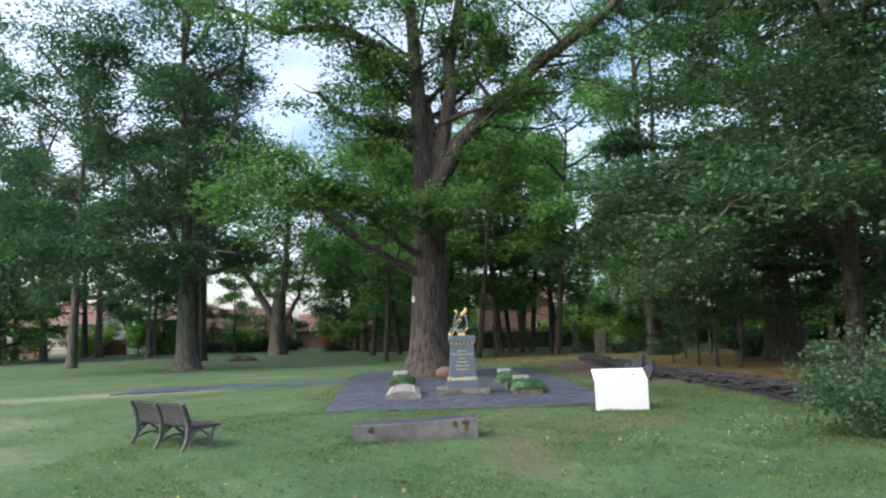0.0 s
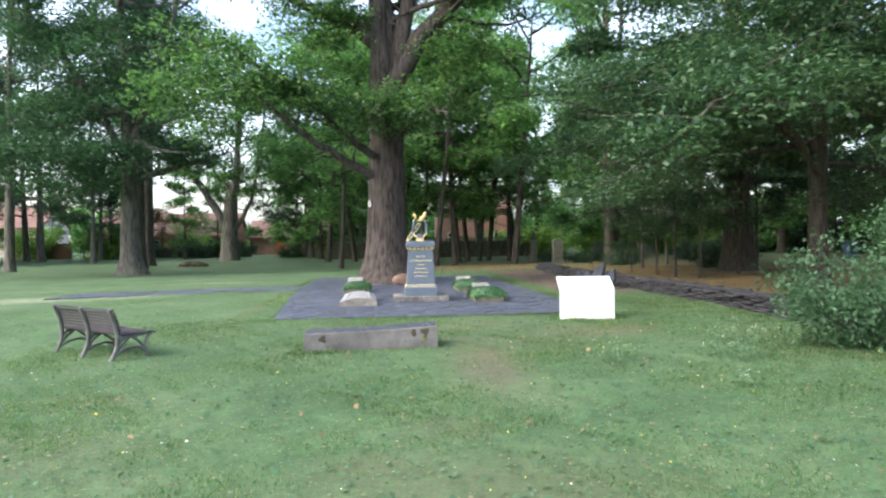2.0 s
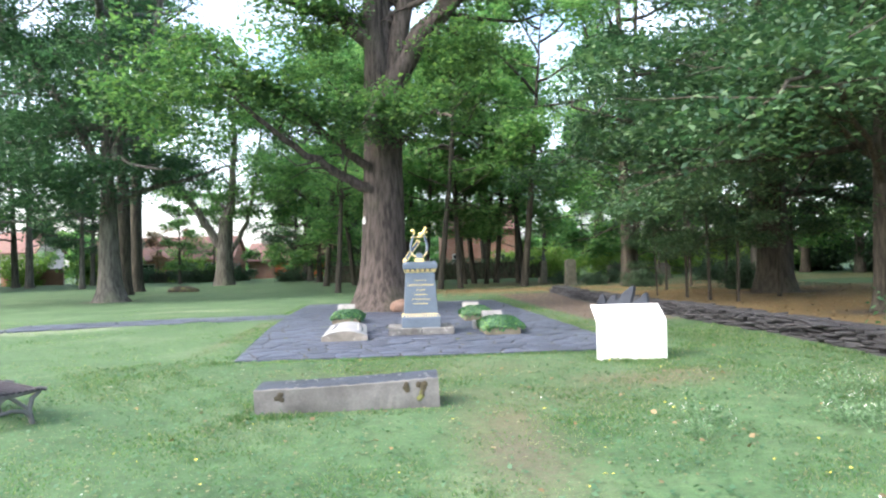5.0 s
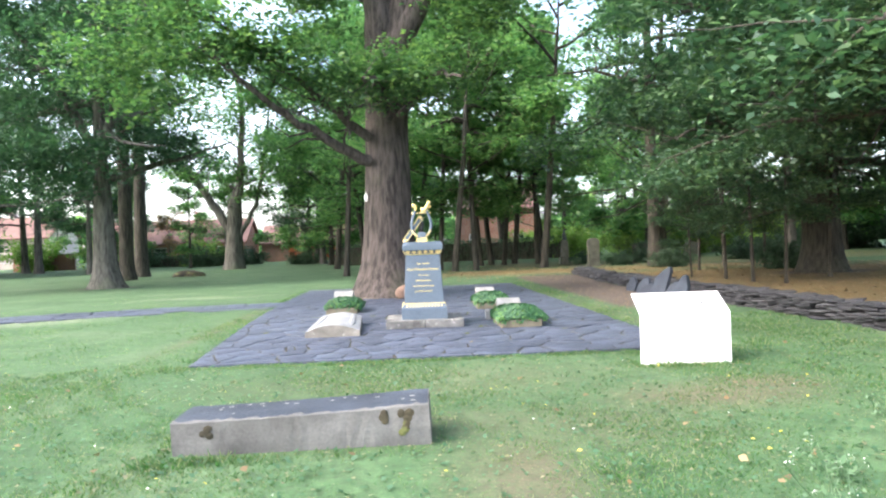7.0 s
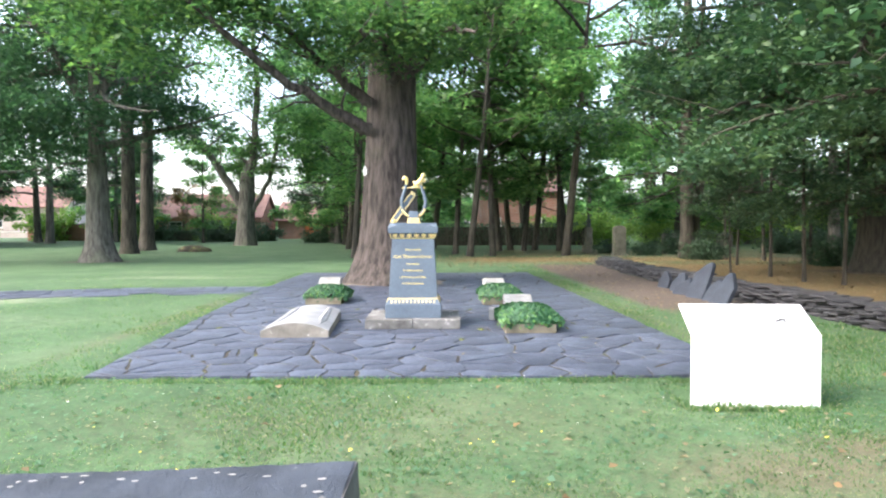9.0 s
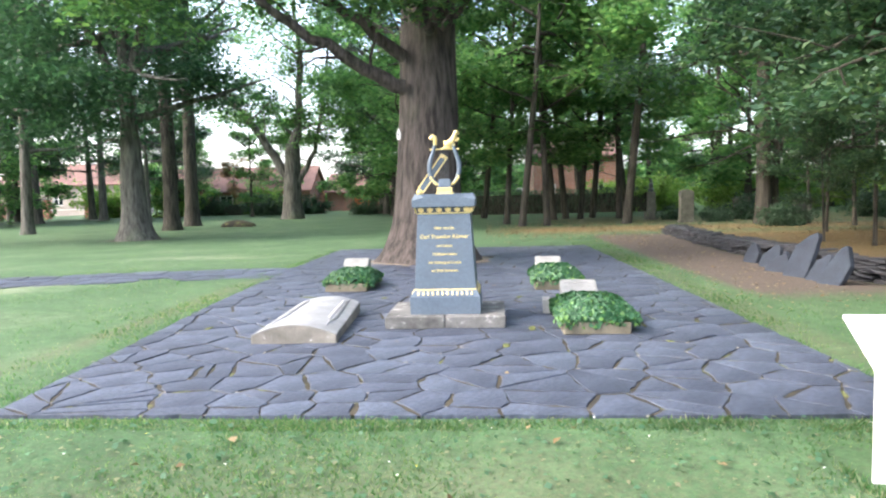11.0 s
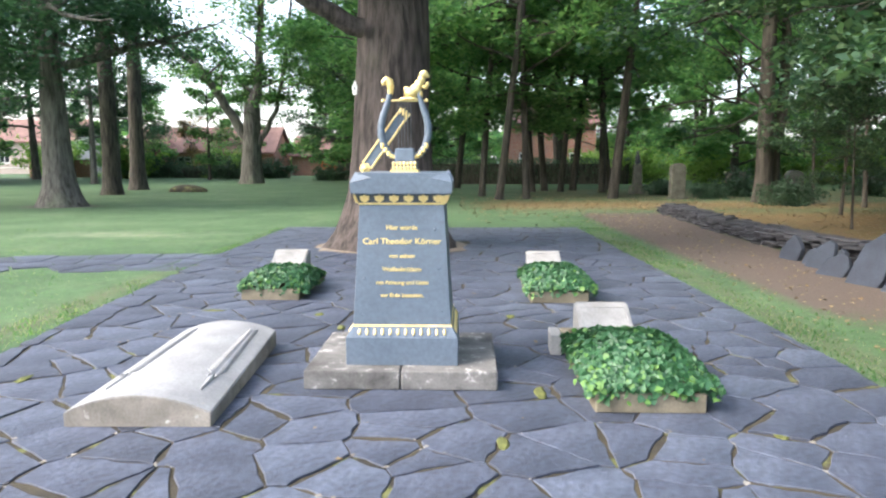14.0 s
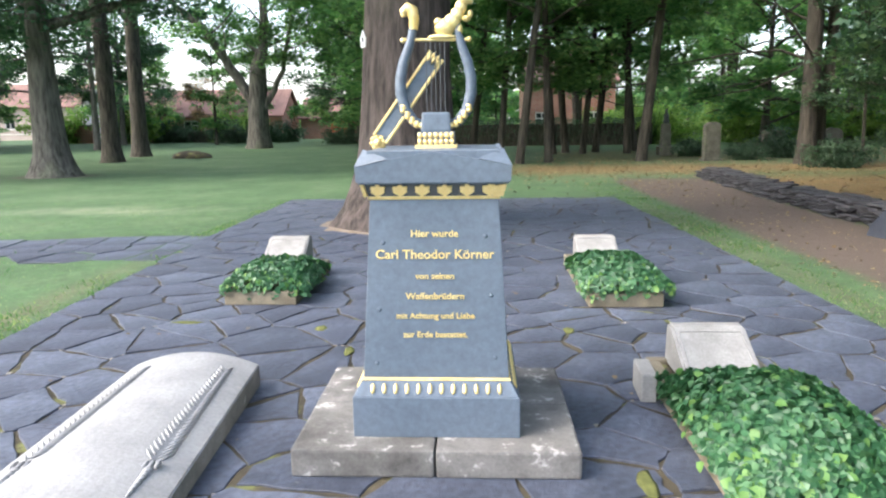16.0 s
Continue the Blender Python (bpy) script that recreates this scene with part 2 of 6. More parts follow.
M_DEADLEAF = leafy("fallen_leaf", [(0.14, 0.085, 0.04), (0.22, 0.135, 0.06), (0.30, 0.22, 0.12), (0.10, 0.065, 0.035)], 0.1)
M_CLIPPING = leafy("dry_clipping", [(0.12, 0.14, 0.06), (0.18, 0.18, 0.10), (0.25, 0.23, 0.15)], 0.3)
M_CLOVER = leafy("clover_leaf", [(0.045, 0.12, 0.06), (0.065, 0.15, 0.08), (0.10, 0.19, 0.11)], 0.35)
M_BRICK = brickwork("red_brick", (0.34, 0.13, 0.085), (0.42, 0.18, 0.12), (0.40, 0.32, 0.27))
M_BRICK_OLD = brickwork("brown_brick", (0.20, 0.09, 0.065), (0.28, 0.13, 0.09), (0.25, 0.2, 0.17))
M_TILE = surface("red_roof_tile", (0.15, 0.085, 0.07), (0.225, 0.13, 0.11), 1.5, 0.85, 0.5, 0.03, (0.2, 0.12, 0.09), 0.8, 0.62)
M_RENDER = surface("pale_house_render", (0.40, 0.33, 0.30), (0.52, 0.45, 0.41), 0.7, 0.9, 0.3, 0.01)
M_PAINT = surface("white_window_paint", (0.70, 0.70, 0.68), (0.80, 0.80, 0.78), 3.0, 0.5, 0.0)
M_DOOR = surface("red_barn_door", (0.45, 0.10, 0.04), (0.55, 0.14, 0.06), 2.0, 0.7, 0.2, 0.01)
M_TERRA = surface("reddish_boulder", (0.20, 0.125, 0.09), (0.36, 0.24, 0.18), 3.0, 0.9, 0.8, 0.03)
M_SAND = surface("tan_bare_earth", (0.22, 0.17, 0.12), (0.38, 0.31, 0.24), 6.0, 0.95, 0.7, 0.02, (0.12, 0.09, 0.06), 9.0, 0.62)
M_DARKSTONE = surface("mossy_old_gravestone", (0.07, 0.07, 0.055), (0.17, 0.165, 0.135), 4.0, 0.9, 0.6, 0.01, (0.1, 0.13, 0.06), 5.0, 0.6)
M_BLUE = surface("blue_plastic", (0.03, 0.05, 0.12), (0.05, 0.07, 0.16), 3.0, 0.5, 0.0)
M_MOSS = surface("bright_joint_moss", (0.07, 0.085, 0.02), (0.17, 0.18, 0.05), 14.0, 0.95, 0.8, 0.01)
M_GLASS, gt, gb = nodes_of("window_glass")
gb.inputs["Base Color"].default_value = (0.03, 0.035, 0.04, 1)
gb.inputs["Roughness"].default_value = 0.06

# ---- building helpers ----
def meshed(name, verts, faces, mats, attrs=None):
    """A mesh from arrays of vertices and of equal-sided faces."""
    me = bpy.data.meshes.new(name)
    v, f = np.asarray(verts, np.float32), np.asarray(faces, np.int32)
    me.vertices.add(len(v))
    me.vertices.foreach_set("co", v.ravel())
    me.loops.add(f.size)
    me.loops.foreach_set("vertex_index", f.ravel())
    me.polygons.add(len(f))
    me.polygons.foreach_set("loop_start", np.arange(len(f), dtype=np.int32) * f.shape[1])
    me.update(calc_edges=True)
    for k, a in (attrs or {}).items():
        at = me.attributes.new(k, "FLOAT", "POINT")
        at.data.foreach_set("value", np.asarray(a, np.float32))
    for m in (mats if isinstance(mats, (list, tuple)) else [mats]):
        me.materials.append(m)
    return me


def part(name, bm, material, parent=None, label="", smooth=False):
    """Links a bmesh, or a ready mesh, as one object under a thing."""
    if isinstance(bm, bmesh.types.BMesh):
        me = bpy.data.meshes.new(name)
        bm.to_mesh(me)
        bm.free()
        me.materials.append(material)
    else:
        me = bm
    if smooth:
        me.polygons.foreach_set("use_smooth", np.ones(len(me.polygons), bool))
    ob = new(name, me)
    ob.parent = parent
    return tagged(ob, label) if label else ob


def thing(name, label, category, at=(0, 0, 0), turn=0, group="", kind=""):
    ob = new(name)
    ob.matrix_basis = pose(*at, 0, 0, turn)
    ob.empty_display_size = 0.2
    return tagged(ob, label, category, group, kind)


def box(x0, x1, y0, y1, z0, z1, bev=0.0, seg=2, top=None, bm=None):
    """A box with bevelled edges; top: the half sizes' ratio of its upper face."""
    own = bmesh.new()
    k = top if top else (1, 1)
    cx, cy, hx, hy = (x0 + x1) / 2, (y0 + y1) / 2, (x1 - x0) / 2, (y1 - y0) / 2
    r = bmesh.ops.create_cube(own, size=2)
    for v in own.verts:
        up = v.co.z > 0
        v.co = (cx + v.co.x * hx * (k[0] if up else 1), cy + v.co.y * hy * (k[1] if up else 1), z1 if up else z0)
    if bev:
        bmesh.ops.bevel(own, geom=own.edges[:], offset=bev, segments=seg, affect="EDGES", profile=0.6)
    if bm is None:
        return own
    tmp = bpy.data.meshes.new("joined")
    own.to_mesh(tmp)
    own.free()
    bm.from_mesh(tmp)
    bpy.data.meshes.remove(tmp)
    return bm


def ball(c, r, sub=2, bm=None):
    bm = bm or bmesh.new()
    got = bmesh.ops.create_icosphere(bm, subdivisions=sub, radius=1)
    for v in got["verts"]:
        v.co = (c[0] + v.co.x * r[0], c[1] + v.co.y * r[1], c[2] + v.co.z * r[2])
    return bm


def prism(points, thick, axis="z", at=0.0, bm=None):
    """A flat outline given thickness along an axis."""
    bm = bm or bmesh.new()
    def put(p, d):
        return {"z": (p[0], p[1], at + d), "y": (p[0], at + d, p[1]), "x": (at + d, p[0], p[1])}[axis]
    a = [bm.verts.new(put(p, 0)) for p in points]
    b = [bm.verts.new(put(p, thick)) for p in points]
    bm.faces.new(a[::-1])
    bm.faces.new(b)
    for i in range(len(a)):
        j = (i + 1) % len(a)
        bm.faces.new((a[i], a[j], b[j], b[i]))
    bmesh.ops.recalc_face_normals(bm, faces=bm.faces[:])
    return bm


def ring_tube(path, radii, sides=8, rough=0.0, rng=None):
    """Arrays of a tapered tube along a path."""
    p = np.asarray(path, float)
    d = np.gradient(p, axis=0)
    d /= np.linalg.norm(d, axis=1)[:, None] + 1e-9
    ref = np.where(np.abs(d[:, 2:3]) > 0.9, np.array([[1.0, 0, 0]]), np.array([[0, 0, 1.0]]))
    u = np.cross(d, ref)
    u /= np.linalg.norm(u, axis=1)[:, None]
    for i in range(1, len(u)):
        u[i] = u[i - 1] - d[i] * np.dot(u[i - 1], d[i])
        u[i] /= np.linalg.norm(u[i]) + 1e-9
    w = np.cross(d, u)
    a = np.arange(sides) * 2 * np.pi / sides
    r = np.asarray(radii, float)[:, None] * np.ones((1, sides))
    if rough and rng is not None:
        r = r * (1 + rough * (rng.random((1, sides)) - 0.5) * 2) * (1 + rough * 0.5 * (rng.random(r.shape) - 0.5))
    v = p[:, None] + u[:, None] * (np.cos(a) * r)[..., None] + w[:, None] * (np.sin(a) * r)[..., None]
    n = len(p)
    i, j = np.meshgrid(np.arange(n - 1), np.arange(sides), indexing="ij")
    j2 = (j + 1) % sides
    f = np.stack([i * sides + j, (i + 1) * sides + j, (i + 1) * sides + j2, i * sides + j2], -1).reshape(-1, 4)
    return v.reshape(-1, 3), f[:, ::-1]


def tubes(list_of):
    vs, fs, k = [], [], 0
    for v, f in list_of:
        vs.append(v)
        fs.append(f + k)
        k += len(v)
    return np.concatenate(vs), np.concatenate(fs)


def leaves(centres, size, rng, up=0.6, wide=0.55, spread=0.35):
    """Folded four-cornered leaves at the centres."""
    n = len(centres)
    nrm = rng.normal(size=(n, 3)) * (1 - up)
    nrm[:, 2] += up
    nrm /= np.linalg.norm(nrm, axis=1)[:, None] + 1e-9
    a = rng.normal(size=(n, 3))
    u = np.cross(nrm, a)
    u /= np.linalg.norm(u, axis=1)[:, None] + 1e-9
    w = np.cross(nrm, u)
    s = (size * (1 + spread * (rng.random(n) * 2 - 1)))[:, None]
    c = np.asarray(centres)
    v = np.stack([c - u * s / 2, c + w * s * wide / 2 + nrm * s * 0.1, c + u * s / 2 - nrm * s * 0.08, c - w * s * wide / 2 + nrm * s * 0.1], 1)
    return v.reshape(-1, 3), np.arange(4 * n).reshape(-1, 4)


def ground_z(x, y):
    """The lawn: level round the graves, a little lower before and far behind them."""
    s = np.clip((16.4 - np.asarray(y, float)) / 4.5, 0, 1)
    far = np.clip((np.asarray(y, float) - 31.0) / 20.0, 0, 1)
    left = np.clip((-2.5 - np.asarray(x, float)) / 8.0, 0, 1) * np.clip((np.asarray(y, float) - 8.0) / 6.0, 0, 1)
    return -0.308 - 0.067 * s * s * (3 - 2 * s) - 0.09 * far - 0.03 * left

# ---- ground ----
PAVE_Y0, PAVE_Y1 = 16.45, 31.0


def pave_left(y):
    return np.interp(np.asarray(y, float), [16.45, 19, 22, 26, 31], [-1.80, -2.05, -2.25, -2.46, -2.50])


def pave_right(y):
    return 4.72 - 0.42 * np.clip((np.asarray(y, float) - 16.45) / 14.5, 0, 1)


def path_mid(x):
    """The middle line of the slate path that leaves the paving towards -x."""
    t = np.clip((-2.2 - np.asarray(x, float)) / 12.0, 0, 2)
    return 25.5 - 3.6 * t ** 1.8


def blob(x, y, cx, cy, rx, ry):
    return np.clip(1.25 - np.hypot((x - cx) / rx, (y - cy) / ry), 0, 1)


def masks(x, y):
    """How far the lawn is worn to soil, leaf litter, pale path or dry grass."""
    x, y = np.asarray(x, float), np.asarray(y, float)
    wall_x = np.interp(y, [9, 14, 18, 22, 25, 28, 31, 36.5], [7.95, 7.7, 7.7, 7.5, 7.2, 7.15, 7.2, 7.6])
    strip = np.clip((x - pave_right(y) - 0.55) / 0.5, 0, 1) * np.clip((wall_x + 0.3 - x) / 0.4, 0, 1)
    soil = strip * np.clip((y - 20.5) / 2.0, 0, 1) * np.clip((37.0 - y) / 2.0, 0, 1) * 0.95
    litter = np.clip((x - wall_x) / 0.8, 0, 1) * np.clip((39 - y) / 4, 0, 1) * np.clip((y - 6) / 6, 0, 1) * 0.75
    band = np.exp(-((y - 40.0) / 3.2) ** 2) * np.clip((x - 0.5) / 3.0, 0, 1) * np.clip((24 - x) / 6, 0, 1)
    litter = np.maximum(litter, 0.72 * band)
    litter = np.maximum(litter, 0.42 * np.clip((y - 41) / 4, 0, 1) * np.clip((x - 2) / 4, 0, 1) * np.clip((60 - y) / 8, 0, 1))
    m = path_mid(x)
    pale = np.clip(1.3 - np.abs(y - m + 0.9) / 1.5, 0, 1) * np.clip((-4.5 - x) / 3, 0, 1) * 0.66
    pale = np.maximum(pale, blob(x, y, -6.8, 12.0, 2.4, 1.6) * 0.5)
    pale = np.maximum(pale, blob(x, y, -9.0, 16.5, 2.6, 2.0) * 0.48)
    pale = np.maximum(pale, blob(x, y, -6.0, 29.5, 3.5, 0.9) * 0.5)
    dry = blob(x, y, 1.75, 11.6, 0.8, 2.6) * 0.56
    for cx, cy, rx, ry, k in ((-0.6, 5.2, 1.2, 0.8, 0.55), (2.0, 6.0, 1.6, 0.8, 0.55), (3.9, 14.0, 1.4, 0.7, 0.75), (1.5, 13.4, 2.6, 0.9, 0.45), (0.4, 7.6, 0.9, 0.6, 0.45),
                              (-2.6, 10.0, 1.2, 0.6, 0.4), (1.2, 15.0, 3.8, 1.5, 0.42), (2.6, 13.2, 1.6, 1.2, 0.45), (-2.2, 8.2, 2.0, 1.6, 0.36), (1.2, 7.0, 2.6, 1.6, 0.40), (4.6, 14.4, 0.8, 0.5, 0.85), (-2.6, 21.0, 0.3, 6.0, 0.55), (1.9, 12.2, 0.5, 1.2, 0.7), (1.0, 8.6, 0.8, 0.8, 0.4)):
        dry = np.maximum(dry, blob(x, y, cx, cy, rx, ry) * k)
    edge = np.exp(-((x - pave_right(y) - 0.25) / 0.3) ** 2) * np.clip((y - 16) / 2, 0, 1) * np.clip((31 - y) / 2, 0, 1)
    dry = np.maximum(dry, 0.45 * edge)
    soil = np.maximum(soil, blob(x, y, 1.75, 11.0, 0.6, 1.5) * 0.46)
    for cx, cy, r in ((-12.9, 39.4, 1.8), (-15.9, 48.8, 1.4), (-17.3, 54.5, 1.3), (15.3, 31.2, 2.2), (12.7, 21.6, 1.6), (-13.9, 65.0, 1.8)):
        soil = np.maximum(soil, blob(x, y, cx, cy, r, r * 0.7) * 0.9)
    return {"soil": soil, "litter": litter, "pale": pale, "dry": dry}


gx = np.concatenate([-np.geomspace(1500, 16, 26), np.arange(-15.8, 15.81, 0.2), np.geomspace(16, 1500, 26)])
gy = np.concatenate([-np.geomspace(1500, 4, 22), np.arange(-3.8, 46.01, 0.2), np.geomspace(46.4, 1500, 30)])
GX, GY = np.meshgrid(gx, gy, indexing="ij")
inside = (GX > pave_left(GY) + 0.05) & (GX < pave_right(GY) - 0.05) & (GY > PAVE_Y0 + 0.05) & (GY < PAVE_Y1 - 0.1)
GZ = ground_z(GX, GY)
near = np.exp(-(np.hypot(GX - 1, GY - 16) / 30) ** 2)
GZ = GZ + near * (0.012 * np.sin(GX * 1.7 + 0.6 * np.sin(GY * 1.3)) * np.sin(GY * 1.1 + 0.5) ) - inside * 0.03
ni, nj = GX.shape
ii, jj = np.meshgrid(np.arange(ni - 1), np.arange(nj - 1), indexing="ij")
gf = np.stack([ii * nj + jj, (ii + 1) * nj + jj, (ii + 1) * nj + jj + 1, ii * nj + jj + 1], -1).reshape(-1, 4)
mk = {k: v.ravel() for k, v in masks(GX, GY).items()}
ground = part("ground", meshed("ground", np.stack([GX, GY, GZ], -1).reshape(-1, 3), gf, M_LAWN, mk), None, smooth=True)
tagged(ground, "mown park lawn with clover, dry patches and bare soil", "lawn", kind="structure")


# ---- monument ----
def arc_pts(cx, cz, r, a0, a1, n):
    return [(cx + r * math.cos(radians(a0 + (a1 - a0) * i / (n - 1))), cz + r * math.sin(radians(a0 + (a1 - a0) * i / (n - 1)))) for i in range(n)]


MX, MY, PZ = 1.245, 19.965, -0.288


def frustum(w0, w1, z0, z1, bev=0.0, d=0.0):
    return box(-w0, w0, -w0 + d, w0 + d, z0, z1, bev, 2, (w1 / w0, w1 / w0))


def inscription(text, size, z, parent, lean, y0):
    cu = bpy.data.curves.new("inscription", "FONT")
    cu.body, cu.size, cu.align_x, cu.extrude = text, size, "CENTER", 0.003
    cu.offset = 0.0008
    ob = bpy.data.objects.new("inscription", cu)
    scene.collection.objects.link(ob)
    dg = bpy.context.evaluated_depsgraph_get()
    me = bpy.data.meshes.new_from_object(ob.evaluated_get(dg))
    bpy.data.objects.remove(ob)
    me.materials.clear()
    me.materials.append(M_GOLD)
    o = part("inscription", me, M_GOLD, parent, "raised gold lettering")
    o.matrix_basis = pose(0, y0, z, 90 - lean, 0, 0)
    return o


def monument():
    m = thing("grave_monument", "blue-grey cast iron grave monument with gilded lyre and lettering", "monument", (MX, MY, PZ))
    # stepped base of four rough blocks
    for sx in (-1, 1):
        for y0, y1 in ((-0.535, 0.02), (0.026, 0.56)):
            bm = box(min(sx * 0.004, sx * 0.668), max(sx * 0.004, sx * 0.668), y0, y1, 0.0, 0.135, 0.014, 2)
            part("base_block", bm, M_BASE, m, "grey weathered stone block with white lichen")
    foot = part("plinth", box(-0.395, 0.395, -0.395, 0.395, 0.133, 0.335, 0.006), M_IRON, m)
    mould = part("moulding", frustum(0.388, 0.352, 0.335, 0.405, 0.004), M_IRON, m)
    part("gold_line", frustum(0.356, 0.352, 0.403, 0.416, 0.003), M_GOLD, mould, "thin gilded line")
    for side in range(4):
        for i in range(12):
            bm = ball((0, 0, 0), (0.011, 0.008, 0.026), 2)
            o = part("gilded_dart", bm, M_GOLD, mould, smooth=True)
            o.matrix_basis = pose(0, 0, 0, 0, 0, side * 90) @ pose(-0.3 + 0.6 * i / 11, -0.374, 0.37, -27, 0, 0)
    shaft = part("shaft", frustum(0.346, 0.297, 0.414, 1.300, 0.005), M_IRON, m, "tapering blue-grey iron panel")
    lean = math.degrees(math.atan(0.049 / 0.886))
    def face_y(z):
        return -(0.346 - 0.049 * (z - 0.414) / 0.886) - 0.0015
    for text, size, z in (("Hier wurde", 0.047, 1.118), ("Carl Theodor Körner", 0.062, 1.012), ("von seinen", 0.042, 0.912), ("Waffenbrüdern", 0.044, 0.812), ("mit Achtung und Liebe", 0.040, 0.716), ("zur Erde bestattet.", 0.040, 0.622)):
        inscription(text, size, z, shaft, lean, face_y(z))
    for x, z in ((-0.24, 1.09), (0.235, 1.12), (-0.265, 0.76), (0.262, 0.83), (-0.28, 0.49), (0.28, 0.52)):
        o = part("rivet", ball((0, 0, 0), (0.011, 0.004, 0.011), 2), M_IRON, shaft, smooth=True)
        o.location = (x, face_y(z), z)
    # frieze of palmettes between two gilded bands
    frieze = part("frieze", frustum(0.296, 0.318, 1.298, 1.376), M_STRING, m, "dark recessed frieze")
    part("gold_line", frustum(0.302, 0.305, 1.298, 1.314, 0.003), M_GOLD, frieze, "gilded band")
    fan = [(0.0, 0.0)] + [(0.036 * math.sin(a) * (1 + 0.16 * math.cos(a * 7)), 0.006 + 0.052 * max(0.0, math.cos(a * 0.8)) * (1 + 0.1 * math.cos(a * 7))) for a in np.linspace(-1.5, 1.5, 22)]
    for side in range(4):
        for i in range(6):
            o = part("palmette", prism(fan, 0.014, "y", -0.007), M_GOLD, frieze)
            o.matrix_basis = pose(0, 0, 0, 0, 0, side * 90) @ pose(-0.255 + 0.51 * i / 5, -0.313, 1.314, 14, 0, 0)
        o = part("corner_leaf", prism([(-0.028, 0), (0.02, 0), (0.036, 0.062), (-0.012, 0.05), (-0.03, 0.06)], 0.016, "y", -0.008), M_GOLD, frieze)
        o.matrix_basis = pose(0, 0, 0, 0, 0, side * 90) @ pose(0.297, -0.312, 1.314, 14, 0, 0)
    # cap: a low gable with corner ears
    cap = bmesh.new()
    box(-0.342, 0.342, -0.342, 0.342, 1.374, 1.386, 0.003, bm=cap)
    prism([(-0.35, 1.384), (0.35, 1.384), (0.354, 1.462), (0.0, 1.528), (-0.354, 1.462)], 0.70, "y", -0.35, cap)
    cap_ob = part("cap", cap, M_IRON, m)
    for sx in (-1, 1):
        for sy in (-1, 1):
            bm = bmesh.new()
            p = [bm.verts.new(c) for c in ((sx * 0.356, sy * 0.353, 1.458), (sx * 0.20, sy * 0.353, 1.495), (sx * 0.356, sy * 0.20, 1.462), (sx * 0.318, sy * 0.315, 1.540), (sx * 0.25, sy * 0.25, 1.47))]
            for q in ((0, 1, 3), (0, 3, 2), (1, 4, 3), (2, 3, 4), (0, 2, 4, 1)):
                bm.faces.new([p[k] for k in q])
            bmesh.ops.recalc_face_normals(bm, faces=bm.faces[:])
            part("corner_ear", bm, M_IRON, cap_ob)
    part("roof_slab", box(-0.30, 0.30, -0.33, 0.33, 1.47, 1.531, 0.004), M_IRON, cap_ob)
    # lyre
    ly = part("lyre", box(-0.074, 0.074, -0.05, 0.05, 1.60, 1.690, 0.012, 2, (0.93, 0.9)), M_IRON, m, "blue-grey iron lyre with gilded mounts")
    part("lyre_foot", box(-0.102, 0.102, -0.07, 0.07, 1.526, 1.545, 0.004), M_GOLD, ly, "gilded foot")
    part("foot_block", box(-0.090, 0.090, -0.06, 0.06, 1.543, 1.603, 0.004), M_IRON, ly)
    for k in range(7):
        for z in (1.558, 1.586):
            o = part("gilded_leaf", ball((0, 0, 0), (0.012, 0.01, 0.015), 2), M_GOLD, ly, smooth=True)
            o.location = (-0.078 + 0.026 * k, -0.062, z)
    keys = [(0.055, 1.628), (0.110, 1.648), (0.150, 1.70), (0.172, 1.775), (0.172, 1.84), (0.156, 1.91), (0.130, 1.975), (0.112, 2.03), (0.106, 2.075)]
    for sx in (-1, 1):
        pts = [(sx * x, 0, z) for x, z in keys]
        rad = [0.018, 0.024, 0.027, 0.0275, 0.027, 0.025, 0.0225, 0.020, 0.018]
        v, f = ring_tube(pts, rad, 12)
        part("lyre_arm", meshed("lyre_arm", v, f, M_IRON), None, ly, smooth=True)
        bm = bmesh.new()
        for k in range(9):
            t = k / 8
            x, z = 0.075 + 0.085 * t, 1.630 + 0.085 * t ** 1.5
            ball((sx * (x + 0.012 * (k % 2)), -0.014, z), (0.018, 0.024, 0.016), 1, bm)
        part("acanthus_leaf", bm, M_GOLD, ly, "gilded acanthus mount", smooth=True)
    curl = [(-0.104, 0, 2.055), (-0.100, 0, 2.10), (-0.108, 0, 2.135), (-0.132, 0, 2.148), (-0.150, 0, 2.132), (-0.148, 0, 2.112)]
    v, f = ring_tube(curl, [0.022, 0.026, 0.03, 0.027, 0.022, 0.014], 10)
    part("gilded_scroll", meshed("gilded_scroll", v, f, M_GOLD), None, ly, "gilded scroll head", smooth=True)
    v, f = ring_tube([(-0.155, 0, 2.012), (0.16, 0, 2.008)], [0.007, 0.007], 8)
    part("crossbar", meshed("crossbar", v, f, M_GOLD), None, ly, smooth=True)
    for x in (-0.157, 0.162):
        part("bar_knob", ball((x, 0, 2.01), (0.013, 0.013, 0.013), 2), M_GOLD, ly, smooth=True)
    for k in range(5):
        x = -0.045 + 0.0225 * k
        v, f = ring_tube([(x, 0.0, 1.685), (x, 0.0, 2.01)], [0.0022, 0.0022], 5)
        part("string", meshed("string", v, f, M_STRING), None, ly)
    # sword in its scabbard, slung behind the lyre
    sw = part("sword", box(-0.034, 0.034, 0.055, 0.085, -0.28, 0.22, 0.006), M_IRON, m, "iron scabbard with gilded edges")
    turn = pose(-0.125, 0, 1.752, 0, 36, 0)
    sw.matrix_basis = turn
    for x in (-0.037, 0.037):
        part("gilded_edge", box(x - 0.007, x + 0.007, 0.048, 0.092, -0.28, 0.22, 0.004), M_GOLD, sw)
